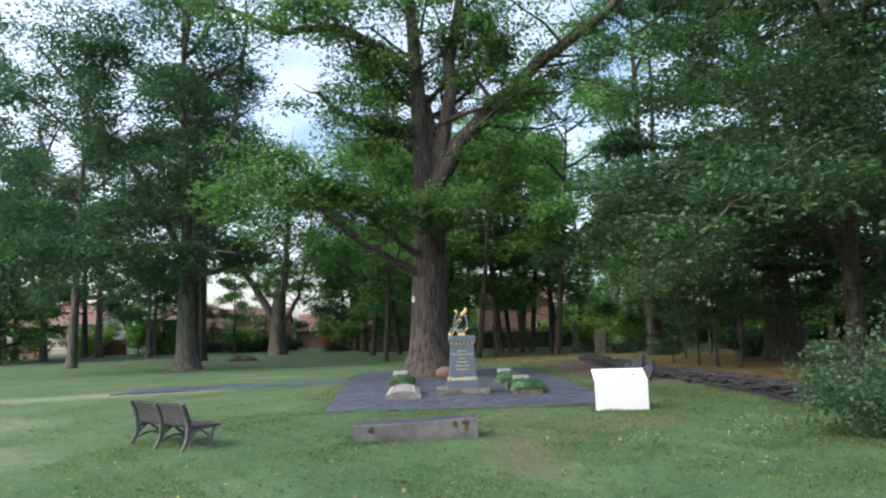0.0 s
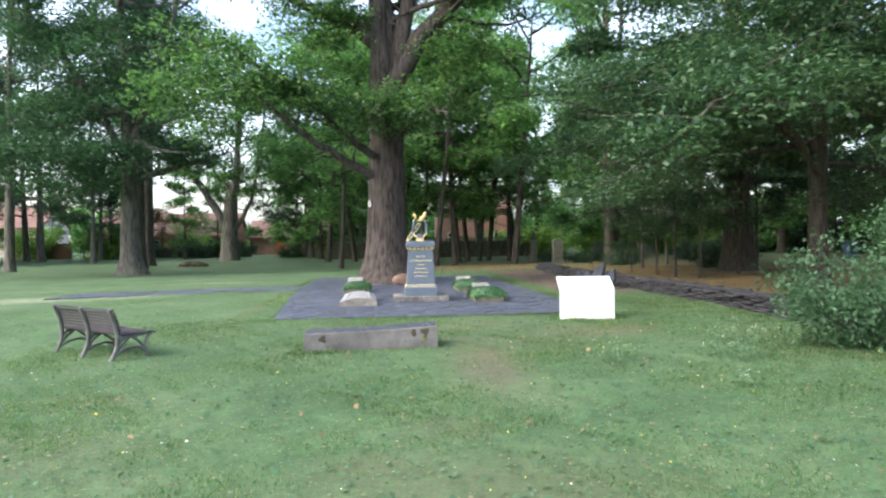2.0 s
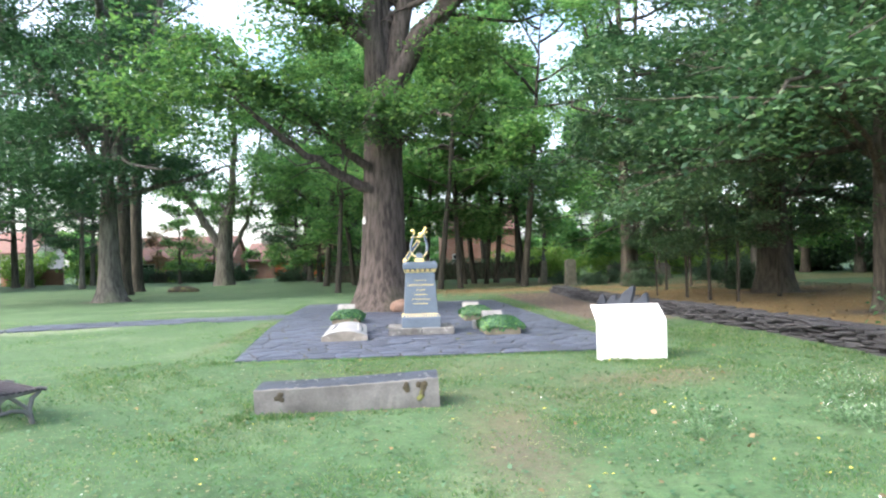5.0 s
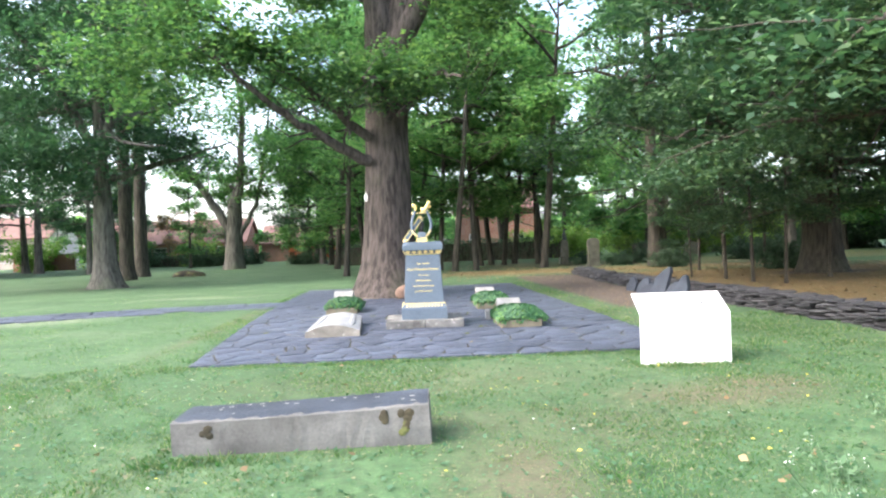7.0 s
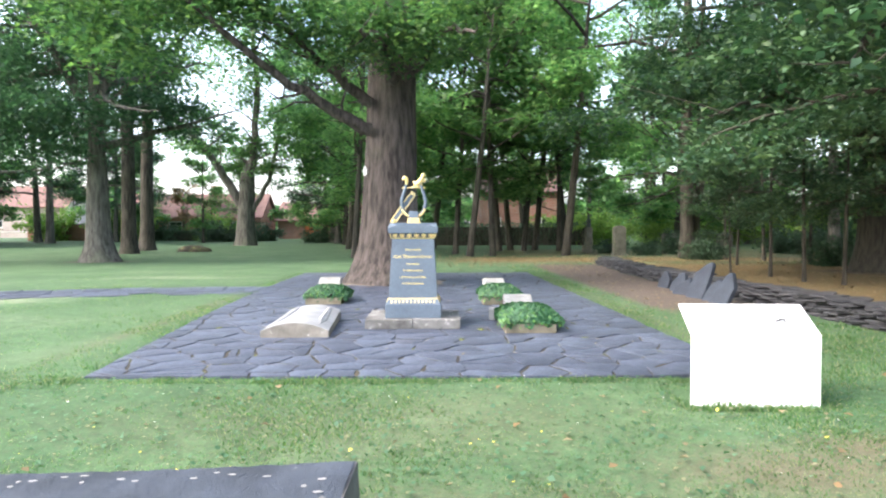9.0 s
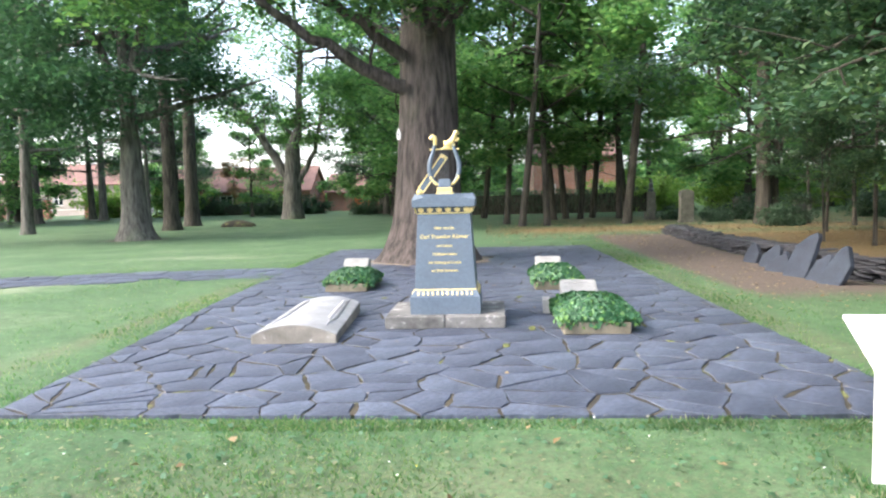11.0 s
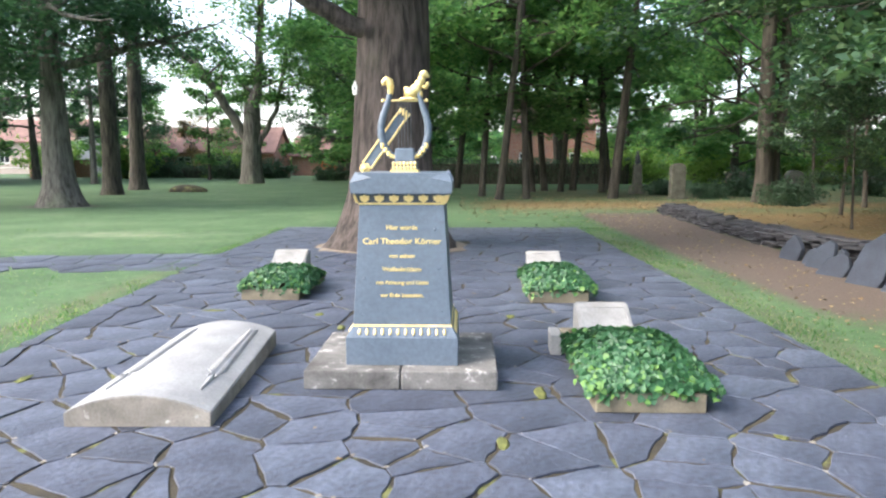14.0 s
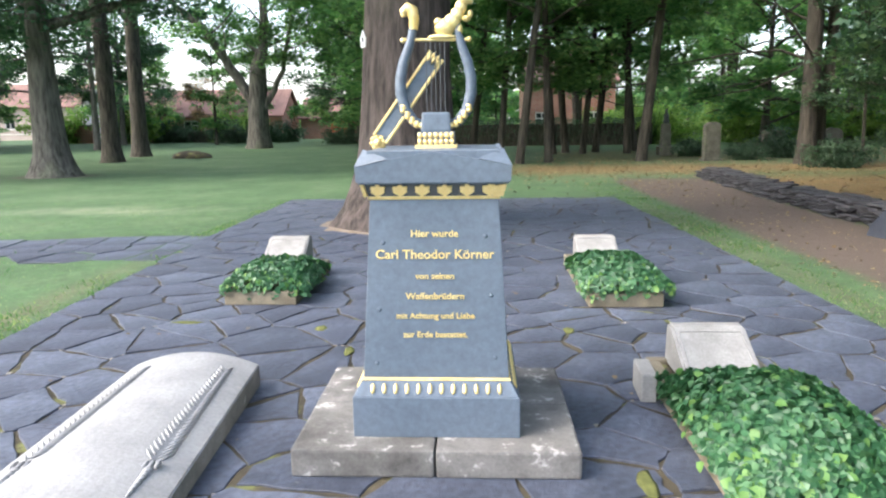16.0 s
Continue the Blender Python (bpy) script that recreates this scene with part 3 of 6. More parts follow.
    bm = bmesh.new()
    for k in range(8):
        a = k * math.pi / 4
        ball((0.028 * math.cos(a), 0.07, -0.30 + 0.03 * math.sin(a)), (0.017, 0.026, 0.017), 1, bm)
    ball((0, 0.06, -0.30), (0.024, 0.032, 0.026), 2, bm)
    part("chape", bm, M_GOLD, sw, "gilded rosette chape", smooth=True)
    bm = bmesh.new()
    for k in range(5):
        ball((-0.024 + 0.012 * k, 0.045, 0.19 + 0.018 * (k % 2)), (0.008, 0.014, 0.026), 1, bm)
    part("tassel", bm, M_GOLD, sw, "gilded tassel", smooth=True)
    # hilt with a beast-head pommel, resting on the crossbar
    bm = bmesh.new()
    for c, r in (((0.035, 0, 2.022), (0.075, 0.03, 0.012)), ((0.045, 0, 2.06), (0.05, 0.03, 0.042)), ((0.082, 0, 2.085), (0.042, 0.03, 0.04)), ((0.015, 0, 2.085), (0.022, 0.022, 0.02)), ((0.105, 0, 2.115), (0.032, 0.028, 0.036)),
                 ((0.125, 0, 2.148), (0.03, 0.027, 0.034)), ((0.142, 0, 2.182), (0.034, 0.032, 0.03)), ((0.166, 0, 2.172), (0.018, 0.02, 0.014)), ((0.15, 0, 2.10), (0.022, 0.02, 0.016)), ((0.168, 0, 2.118), (0.014, 0.014, 0.018)), ((0.112, 0, 2.05), (0.022, 0.02, 0.035))):
        ball(c, r, 2, bm)
    hilt = part("hilt", bm, M_GOLD, m, "gilded hilt with beast-head pommel", smooth=True)
    # the shaft and cap a little lower, the lyre a little taller
    for ob in (shaft, frieze, cap_ob):
        ob.scale, ob.location = (1, 1, 0.957), (0, 0, 0.017)
    for ob in (ly, hilt):
        ob.scale, ob.location = (1, 1, 1.07), (0, 0, -0.154)
    return m


monument()


# ---- graves ----
def cradle_slab():
    """A pale ledger stone with a bowed top and carved palm branches."""
    g = thing("grave_ledger", "pale grey stone grave ledger with bowed top and carved palm branches", "grave slab", (-0.256, 18.74, PZ), 1.5)
    n, rows = 17, [(0.0, 0.440, 0.085, 0.19), (0.9, 0.414, 0.108, 0.205), (1.80, 0.386, 0.137, 0.222)]
    bm = bmesh.new()
    rings = []
    for y, w, hs, hm in rows:
        top = [bm.verts.new((-w + 2 * w * i / (n - 1), y, hs + (hm - hs) * (1 - (2 * i / (n - 1) - 1) ** 2))) for i in range(n)]
        rings.append((bm.verts.new((-w, y, 0)), top, bm.verts.new((w, y, 0))))
    for (a0, t0, b0), (a1, t1, b1) in zip(rings, rings[1:]):
        for i in range(n - 1):
            bm.faces.new((t0[i], t0[i + 1], t1[i + 1], t1[i]))
        bm.faces.new((a0, t0[0], t1[0], a1))
        bm.faces.new((t0[-1], b0, b1, t1[-1]))
    for a, t, b in (rings[0], rings[-1]):
        bm.faces.new([a, *t, b])
    bmesh.ops.recalc_face_normals(bm, faces=bm.faces[:])
    sharp = [e for e in bm.edges if e.is_manifold and e.calc_face_angle(0) > 0.6]
    bmesh.ops.bevel(bm, geom=sharp, offset=0.006, segments=2, affect="EDGES")
    me = bpy.data.meshes.new("slab")
    bm.to_mesh(me)
    bm.free()
    me.materials.append(M_GRANITE)
    me.materials.append(M_SIDE)
    for p in me.polygons:
        p.material_index = 0 if p.normal.z > 0.5 else 1
    part("slab", me, None, g)
    def top_at(x, y):
        w, hs, hm = (np.interp(y, [0, 0.9, 1.8], c) for c in ((0.44, 0.414, 0.386), (0.085, 0.108, 0.137), (0.19, 0.205, 0.222)))
        return hs + (hm - hs) * (1 - (x / w) ** 2)
    for sx in (-1, 1):
        bm = bmesh.new()
        for k in range(26):
            y = 0.52 + 1.05 * k / 25
            x = sx * (0.298 - 0.033 * y)
            for s in (-1, 1):
                L = 0.072 * (1 - 0.45 * k / 25) + 0.010
                cx, cy = x + s * L * 0.42, y + L * 0.55
                got = bmesh.ops.create_icosphere(bm, subdivisions=1, radius=1)
                rot = Matrix.Rotation(-s * 0.6, 3, "Z")
                for v in got["verts"]:
                    q = rot @ Vector((v.co.x * 0.0065, v.co.y * L * 0.8, v.co.z * 0.008))
                    v.co = (cx + q.x, cy + q.y, top_at(cx, cy) + q.z + 0.004)
        part("palm_branch", bm, M_GRANITE, g, "palm branch carved in relief", smooth=True)
        bm = bmesh.new()
        for k in range(7):
            y = 0.26 + 0.032 * k
            x = sx * (0.304 - 0.03 * y)
            ball((x, y, top_at(x, y) + 0.004), (0.009 + 0.0025 * k, 0.026, 0.007 + 0.001 * k), 1, bm)
        for s in (-1, 0, 1):
            y = 0.49
            ball((sx * 0.29 + s * 0.028, y, top_at(0.29, y) + 0.006), (0.011, 0.036, 0.013), 1, bm)
        part("stem_relief", bm, M_GRANITE, g, "torch-like stem carved in relief", smooth=True)


cradle_slab()


def ivy_mesh(w, d, h, seed, count, rim=False):
    rng = np.random.default_rng(seed)
    x, y = rng.uniform(-0.5, 0.5, count), rng.uniform(-0.5, 0.5, count)
    if rim:
        k = rng.random(count) < 0.5
        x, y = np.where(k, np.sign(x) * rng.uniform(0.40, 0.52, count), x), np.where(k, y, -rng.uniform(0.36, 0.52, count))
    dome = (1 - (np.abs(2 * x)) ** 4) * (1 - (np.abs(2 * y)) ** 4)
    z = h * (0.35 + 0.65 * dome) * (0.82 + 0.22 * rng.random(count)) + 0.02 * np.sin(x * 23 + seed) * np.cos(y * 31)
    px, py = x * w * 1.06, y * d * 1.06
    edge = (np.abs(x) > 0.45) | (np.abs(y) > 0.45)
    z = np.where(edge & (rng.random(count) < 0.5), z - rng.random(count) * h * 0.4, z)
    c = np.stack([px, py, z], 1)
    out = np.stack([x * 1.3, y * 1.3, 0.55 + 0 * x], 1) + rng.normal(size=(count, 3)) * 0.38
    out /= np.linalg.norm(out, axis=1)[:, None]
    a = rng.normal(size=(count, 3)) + np.array([0, -0.8, -0.3])
    u = a - out * (a * out).sum(1)[:, None]
    u /= np.linalg.norm(u, axis=1)[:, None]
    v = np.cross(out, u)
    s = rng.uniform(0.024, 0.046, count)[:, None]
    # five-cornered leaf: stalk end, two shoulders, two side lobes and a tip, folded on its rib
    shape = [(-0.5, 0.0, 0.0), (-0.38, 0.58, 0.12), (0.22, 0.5, 0.06), (0.8, 0.0, -0.16), (0.22, -0.5, 0.06), (-0.38, -0.58, 0.12)]
    verts = np.stack([c + u * s * p + v * s * q + out * s * r for p, q, r in shape], 1).reshape(-1, 3)
    k = np.arange(count)[:, None] * 6
    f = np.concatenate([k + np.array([[0, 3, 2, 1]]), k + np.array([[0, 5, 4, 3]])])
    return verts, f


def ivy_grave(x0, x1, y0, stone_x0, stone_x1, stone_y, stone_top, seed, count, tilt=0.0):
    w, d = x1 - x0, stone_y + 0.12 - y0
    g = thing("grave_kerb", "low tan stone grave kerb filled with soil, under ivy", "grave kerb", ((x0 + x1) / 2, y0 + d / 2, PZ), tilt, "ivy-covered graves")
    t = 0.07
    part("front_kerb", box(-w / 2, w / 2, -d / 2, -d / 2 + t, 0, 0.125, 0.012), M_KERB, g)
    part("back_kerb", box(-w / 2, w / 2, d / 2 - t, d / 2, 0, 0.13, 0.012), M_KERB, g)
    part("side_kerb", box(-w / 2, -w / 2 + t, -d / 2 + t, d / 2 - t, 0, 0.128, 0.01), M_KERB, g)
    part("side_kerb", box(w / 2 - t, w / 2, -d / 2 + t, d / 2 - t, 0, 0.128, 0.01), M_KERB, g)
    part("soil", box(-w / 2 + t, w / 2 - t, -d / 2 + t, d / 2 - t, 0, 0.10), M_JOINT, g)
    front = stone_y - 0.34
    length = front - y0 - 0.03
    iv = thing("ivy_bed", "", "")
    part("ivy_leaves", meshed("ivy_leaves", *ivy_mesh(w + 0.10, length, 0.205, seed, count), M_IVY), None, iv)
    part("shoot_growth", meshed("shoot_growth", *ivy_mesh(w + 0.10, length, 0.215, seed + 50, count // 45, True), M_IVY_YOUNG), None, iv, "yellow-green young ivy shoots")["kind"] = "stuff"
    part("loose_growth", meshed("loose_growth", *ivy_mesh(w + 0.08, length, 0.222, seed + 90, count // 90), M_IVY_YOUNG), None, iv, "yellow-green young ivy shoots")["kind"] = "stuff"
    iv.matrix_basis = pose((x0 + x1) / 2 + 0.03, y0 + length / 2 + 0.02, PZ + 0.095, 0, 0, tilt)
    tagged(iv, "dense dark green ivy with yellow-green young leaves", "ivy", "ivy on the graves")
    h = stone_top - PZ
    st = thing("pillow_stone", "white weathered pillow headstone with sloping face, behind ivy", "headstone", ((stone_x0 + stone_x1) / 2, stone_y, PZ + 0.1), tilt, "pillow stones")
    sw = (stone_x1 - stone_x0) / 2
    bm = prism([(-0.34, 0.0), (0.12, 0.0), (0.10, h - 0.1), (0.0, h - 0.1), (-0.34, h - 0.30)], 2 * sw, "x", -sw)
    bmesh.ops.bevel(bm, geom=bm.edges[:], offset=0.014, segments=2, affect="EDGES")
    part("block", bm, M_HEAD, st)
    ang = math.degrees(math.atan2(0.2, 0.34))
    rim = bmesh.new()
    for a in ((-sw + 0.03, sw - 0.03, -0.17, -0.162), (-sw + 0.03, sw - 0.03, 0.150, 0.158), (-sw + 0.03, -sw + 0.038, -0.16, 0.15), (sw - 0.038, sw - 0.03, -0.16, 0.15)):
        box(a[0], a[1], a[2], a[3], -0.002, 0.006, bm=rim)
    o = part("carved_rim", rim, M_HEAD, st)
    o.matrix_basis = pose(0, -0.17, h - 0.2, ang, 0, 0)
    return g


ivy_grave(2.50, 3.19, 19.04, 2.62, 3.06, 20.62, 0.075, 3, 6200, 0)
ivy_grave(2.41, 3.05, 22.36, 2.51, 2.95, 24.03, 0.065, 4, 3600, 0)
ivy_grave(-0.84, -0.18, 22.45, -0.80, -0.36, 23.78, 0.112, 5, 3600, 0)
o = part("stone_post", box(-0.045, 0.045, -0.14, 0.14, 0, 0.17, 0.012), M_HEAD)
o.matrix_basis = pose(2.43, 20.45, PZ, 0, 0, -3)
tagged(o, "small white rough stone beside the grave kerb", "stone")


# ---- white lectern board ----
def lectern():
    b = thing("information_lectern", "blank white sheet-metal information lectern standing on the lawn", "sign", (4.20, 15.44, -0.345), -4.2)
    w, t = 0.515, 0.02
    part("front_panel", box(-w, w, -t / 2, t / 2, 0.012, 0.595, 0.003), M_WHITE, b)
    top = part("top_panel", box(-w, w, 0, 0.455, -t / 2, t / 2, 0.003), M_WHITE, b)
    top.matrix_basis = pose(0, -0.008, 0.597, 27.5, 0, 0)
    for sx in (-1, 1):
        part("bracket", prism([(0.012, 0.33), (0.22, 0.69), (0.012, 0.582)], 0.012, "x", sx * 0.3 - 0.006), M_WHITE, b)
    for x, y, l, a in ((0.26, 0.22, 0.07, 35), (0.29, 0.19, 0.05, -20), (0.235, 0.20, 0.05, 10), (0.3, 0.225, 0.03, 60)):
        o = part("print_mark", box(-l / 2, l / 2, -0.012, 0.012, 0.0102, 0.0125), M_MARK, top, "small dark printed mark")
        o.matrix_basis = pose(x, y, 0, 0, 0, a)
    part("foot", box(-0.45, 0.45, -0.012, 0.03, -0.05, 0.02, 0.004), M_MARK, b, "dark buried foot")


lectern()


# ---- low stone bench block ----
def stone_block():
    bm = bmesh.new()
    n = 40
    rng = np.random.default_rng(9)
    sec = [(-0.245, 0.0), (-0.255, 0.16), (-0.248, 0.325), (-0.235, 0.335), (0.235, 0.345), (0.248, 0.33), (0.25, 0.0)]
    rings = []
    for i in range(n + 1):
        x = -1.025 + 2.05 * i / n
        sag = -0.012 * math.sin(math.pi * i / n) + 0.002 * math.sin(i * 1.7)
        rings.append([bm.verts.new((x, y + 0.006 * (rng.random() - 0.5), z + (sag + 0.006 * (rng.random() - 0.5) if z > 0.1 else 0))) for y, z in sec])
    for a, b in zip(rings, rings[1:]):
        for k in range(len(sec) - 1):
            bm.faces.new((a[k], b[k], b[k + 1], a[k + 1]))
    bm.faces.new(rings[0])
    bm.faces.new(rings[-1][::-1])
    bmesh.ops.recalc_face_normals(bm, faces=bm.faces[:])
    b = thing("stone_bench_block", "low weathered concrete block with slate-blue top and brown moss patches", "stone block", (0.235, 13.11, -0.40), -1.5)
    b.rotation_euler = (0, radians(-2.4), radians(-1.5))
    b.scale = (0.955, 1.0, 0.95)
    part("block", bm, M_CONCRETE, b)
    top = bmesh.new()
    rings = []
    for i in range(n + 1):
        x = -1.015 + 2.03 * i / n
        sag = -0.012 * math.sin(math.pi * i / n) + 0.002 * math.sin(i * 1.7)
        rings.append([top.verts.new((x, y, z + sag)) for y, z in ((-0.236 + 0.01 * rng.random(), 0.334), (-0.1, 0.347), (0.1, 0.352), (0.228 + 0.012 * rng.random(), 0.347))])
    for a, c in zip(rings, rings[1:]):
        for k in range(3):
            top.faces.new((a[k], c[k], c[k + 1], a[k + 1]))
    part("slate_top", top, M_SLATE_LOOSE, b, "slate-blue top skin with pale flakes")
    rng = np.random.default_rng(12)
    for x, z, kind in ((-0.74, 0.24, 0), (0.66, 0.25, 1), (0.83, 0.18, 2)):
        bm = bmesh.new()
        spots = {0: [(0, 0), (0.02, -0.03), (-0.03, -0.01), (0.01, 0.03)], 1: [(0, 0), (0.005, 0.03), (0.01, -0.03)], 2: [(-0.03, -0.06), (0.0, -0.03), (0.01, 0.01), (0.02, 0.05), (0.035, 0.09), (-0.03, 0.09)]}[kind]
        for dx, dz in spots:
            ball((x + dx, -0.252, z + dz), (0.03 + 0.012 * rng.random(), 0.008, 0.026 + 0.012 * rng.random()), 2, bm)
        part("moss_patch", bm, M_JOINT, b, "dark brown moss patch")
    for k in range(16):
        x, y = rng.uniform(-0.98, 1.0), rng.uniform(-0.2, 0.2)
        o = part("pale_flake", ball((0, 0, 0), (rng.uniform(0.012, 0.032), rng.uniform(0.008, 0.018), 0.003), 1), M_HEAD, b)
        o.location = (x, y, 0.352 - 0.012 * math.sin(math.pi * (x + 1.025) / 2.05))


stone_block()


# ---- slatted park bench ----
def bench():
    b = thing("park_bench", "weathered slatted park bench with three grey cast iron frames", "bench", (-3.70, 13.15, -0.41), -40.3)
    b.scale = (0.94, 0.94, 0.94)
    # local x runs along the bench, local y points to its front
    for k in range(3):
        x = -0.84 + 0.84 * k
        fr = part("frame", meshed("frame", *tubes([
            ring_tube([(x, -0.36, 0.0), (x, -0.30, 0.10), (x, -0.24, 0.24), (x, -0.23, 0.42), (x, -0.27, 0.60), (x, -0.33, 0.74), (x, -0.355, 0.785), (x, -0.33, 0.80), (x, -0.30, 0.775)], [0.037, 0.033, 0.031, 0.033, 0.030, 0.027, 0.027, 0.025, 0.018], 8),
            ring_tube([(x, -0.22, 0.30), (x, -0.16, 0.37), (x, 0.0, 0.385), (x, 0.15, 0.40), (x, 0.30, 0.425), (x, 0.37, 0.41)], [0.025, 0.030, 0.027, 0.027, 0.027, 0.022], 8),
            ring_tube([(x, 0.25, 0.0), (x, 0.21, 0.10), (x, 0.19, 0.22), (x, 0.22, 0.33), (x, 0.30, 0.405)], [0.035, 0.030, 0.027, 0.027, 0.025], 8),
            ring_tube([(x, -0.28, 0.13), (x, -0.12, 0.20), (x, 0.02, 0.225), (x, 0.14, 0.20), (x, 0.21, 0.12)], [0.025, 0.022, 0.022, 0.022, 0.025], 8),
            ring_tube([(x, -0.24, 0.20), (x, -0.15, 0.29), (x, -0.04, 0.375)], [0.022, 0.021, 0.022], 8),
            ring_tube([(x, 0.20, 0.20), (x, 0.10, 0.29), (x, 0.0, 0.375)], [0.022, 0.021, 0.022], 8)]), M_CAST), None, b, "grey painted cast iron frame", smooth=True)
    for i in range(7):
        z = 0.455 + 0.047 * i
        y = -0.215 - 0.085 * max(0.0, (z - 0.5) / 0.28) ** 1.3
        o = part("back_slat", box(-0.89, 0.89, -0.009, 0.009, -0.019, 0.019, 0.004), M_WOOD, b)
        o.matrix_basis = pose(0, y, z, -8 - 14 * i / 6, 0, 0)
    o = part("top_rail", box(-0.89, 0.89, -0.03, 0.02, -0.011, 0.011, 0.006), M_WOOD, b)
    o.matrix_basis = pose(0, -0.315, 0.792, 8, 0, 0)
    for i in range(9):
        y = -0.165 + 0.061 * i
        o = part("seat_slat", box(-0.89, 0.89, -0.021, 0.021, -0.010, 0.010, 0.004), M_WOOD, b)
        o.matrix_basis = pose(0, y, 0.417 + 0.012 * (i / 8) ** 2 - (0.018 if i == 8 else 0), 3 if i < 7 else -22, 0, 0)


bench()

# ---- trees ----
def limb(rng, p, d, length, n, wander, lift):
    """A wandering branch line."""
    p, d = np.array(p, float), np.array(d, float)
    d /= np.linalg.norm(d)
    out = [p.copy()]
    for _ in range(n):
        d = d + rng.normal(size=3) * wander + np.array([0, 0, lift])
        d /= np.linalg.norm(d)
        p = p + d * length / n
        out.append(p.copy())
    return np.array(out)


def along(path, t):
    k = t * (len(path) - 1)
    i = np.clip(np.floor(k).astype(int), 0, len(path) - 2)
    f = (k - i)[:, None]
    return path[i] * (1 - f) + path[i + 1] * f


def make_tree(name, label, h, d, reach, low, seed, sprays=700, per=24, leaf=0.16, flat=0.4, spray=0.55, wood=None, foliage=None, limbs=16, lean=(0, 0), fork=0.85, arms=(), flare=0.55, bole=0.0, up=0.72, kind_cat="tree", rise=0.5, extra=(), taper=0.8, bare=None, sway=1.0):
    """A trunk with limbs and branches, and a crown of sprays of leaves about the outer branches. arms: lines of the great limbs with their radius."""
    rng = np.random.default_rng(seed)
    th = h * fork
    zs = np.concatenate([[-0.3, 0.0, 0.12, 0.3, 0.6, 1.0, 1.6], np.linspace(2.4, th, 9)])
    wob = np.cumsum(rng.normal(size=(len(zs), 2)) * 0.03 * d * sway, axis=0) * np.clip((zs[:, None] - 1.5) / 4, 0, 1)
    trunk = np.stack([lean[0] * zs / th + wob[:, 0], lean[1] * zs / th + wob[:, 1], zs], 1)
    r = d / 2 * np.interp(zs, [0, 2.0, low + bole, th], [1.0, 0.96, taper, 0.12]) * (1 + flare * np.exp(-np.maximum(zs, 0) / (0.22 + 0.3 * d)))
    wood_tubes = [ring_tube(trunk, r, 20 if d > 0.6 else 10, 0.07, rng)]
    lines = []
    for pts, r0 in arms:
        pts = np.array(pts, float)
        fine = along(pts, np.linspace(0, 1, 3 * len(pts)))
        fine[1:] += rng.normal(size=(len(fine) - 1, 3)) * 0.05
        wood_tubes.append(ring_tube(fine, np.linspace(r0, r0 * 0.3, len(fine)), 10, 0.06, rng))
        lines.append((fine, r0 * 0.5, np.linalg.norm(pts[-1] - pts[0])))
    for i in range(limbs):
        f = (i + 0.5) / limbs
        z = low + (th - low) * f ** 0.9
        az = i * 2.39996 + rng.normal() * 0.35
        prof = math.sin(math.pi * (0.22 + 0.6 * f)) ** 0.5
        L = reach * max(0.35, prof) * rng.uniform(0.75, 1.1)
        el = rng.uniform(-0.22, 0.22) + rise * 1.35 * f
        start = along(trunk, np.array([np.interp(z, zs, np.linspace(0, 1, len(zs)))]))[0]
        line = limb(rng, start, (math.cos(az) * math.cos(el), math.sin(az) * math.cos(el), math.sin(el)), L, 8, 0.13, -0.02 if f < 0.35 else 0.04)
        r0 = min(d * 0.24, 0.035 * L) * rng.uniform(0.7, 1.1)
        wood_tubes.append(ring_tube(line, np.linspace(r0, r0 * 0.2, len(line)), 6))
        lines.append((line, r0 * 0.6, L))
    tips = []
    for line, r0, L in lines:
        k = max(4, int(L * 1.5))
        for t in np.linspace(0.25, 1.0, k):
            s = along(line, np.array([t]))[0]
            dirn = rng.normal(size=3) * np.array([1, 1, 0.55]) + np.array([0, 0, 0.12])
            dirn += (line[-1] - line[0]) / (L + 1e-6) * 0.7
            sl = L * rng.uniform(0.22, 0.42) * (1.15 - 0.5 * t)
            sub = limb(rng, s, dirn, sl, 4, 0.2, 0.0)
            wood_tubes.append(ring_tube(sub, np.linspace(r0 * 0.55 * (1.1 - 0.6 * t) + 0.008, 0.006, len(sub)), 3))
            tips.append(along(sub, rng.uniform(0.15, 1.05, 9)))
        tips.append(along(line, rng.uniform(0.45, 1.0, 6)))
    tips = np.concatenate(tips)
    tips = tips[rng.choice(len(tips), sprays, replace=len(tips) < sprays)] + rng.normal(size=(sprays, 3)) * spray * 0.5
    tips = tips[tips[:, 2] > low * 0.7]
    knots = tips[rng.choice(len(tips), max(12, len(tips) // 10), replace=False)]
    near = np.argmin(((tips[:, None] - knots[None]) ** 2).sum(-1), 1)
    tips = tips + (knots[near] - tips) * 0.62
    for cx, cy, cz, rx, ry, rz, n in extra:
        q = rng.normal(size=(n, 3)) * 0.5
        tips = np.concatenate([tips, np.array([cx, cy, cz]) + q * np.array([rx, ry, rz])])
    if bare:
        x0, x1, z0, z1 = bare
        tips = tips[~((tips[:, 0] > x0) & (tips[:, 0] < x1) & (tips[:, 2] > z0) & (tips[:, 2] < z1) & (tips[:, 1] < 0.6))]
    off = np.clip(rng.normal(size=(len(tips), per, 3)), -1.6, 1.6) * np.array([spray, spray, spray * flat]) * 0.6
    off[..., 2] -= 0.25 * (off[..., 0] ** 2 + off[..., 1] ** 2)
    c = (tips[:, None] + off).reshape(-1, 3)
    t = thing(name, label, kind_cat)
    v, f = wood_tubes[0]
    part("trunk", meshed("trunk", v, f, wood), None, t, smooth=True)
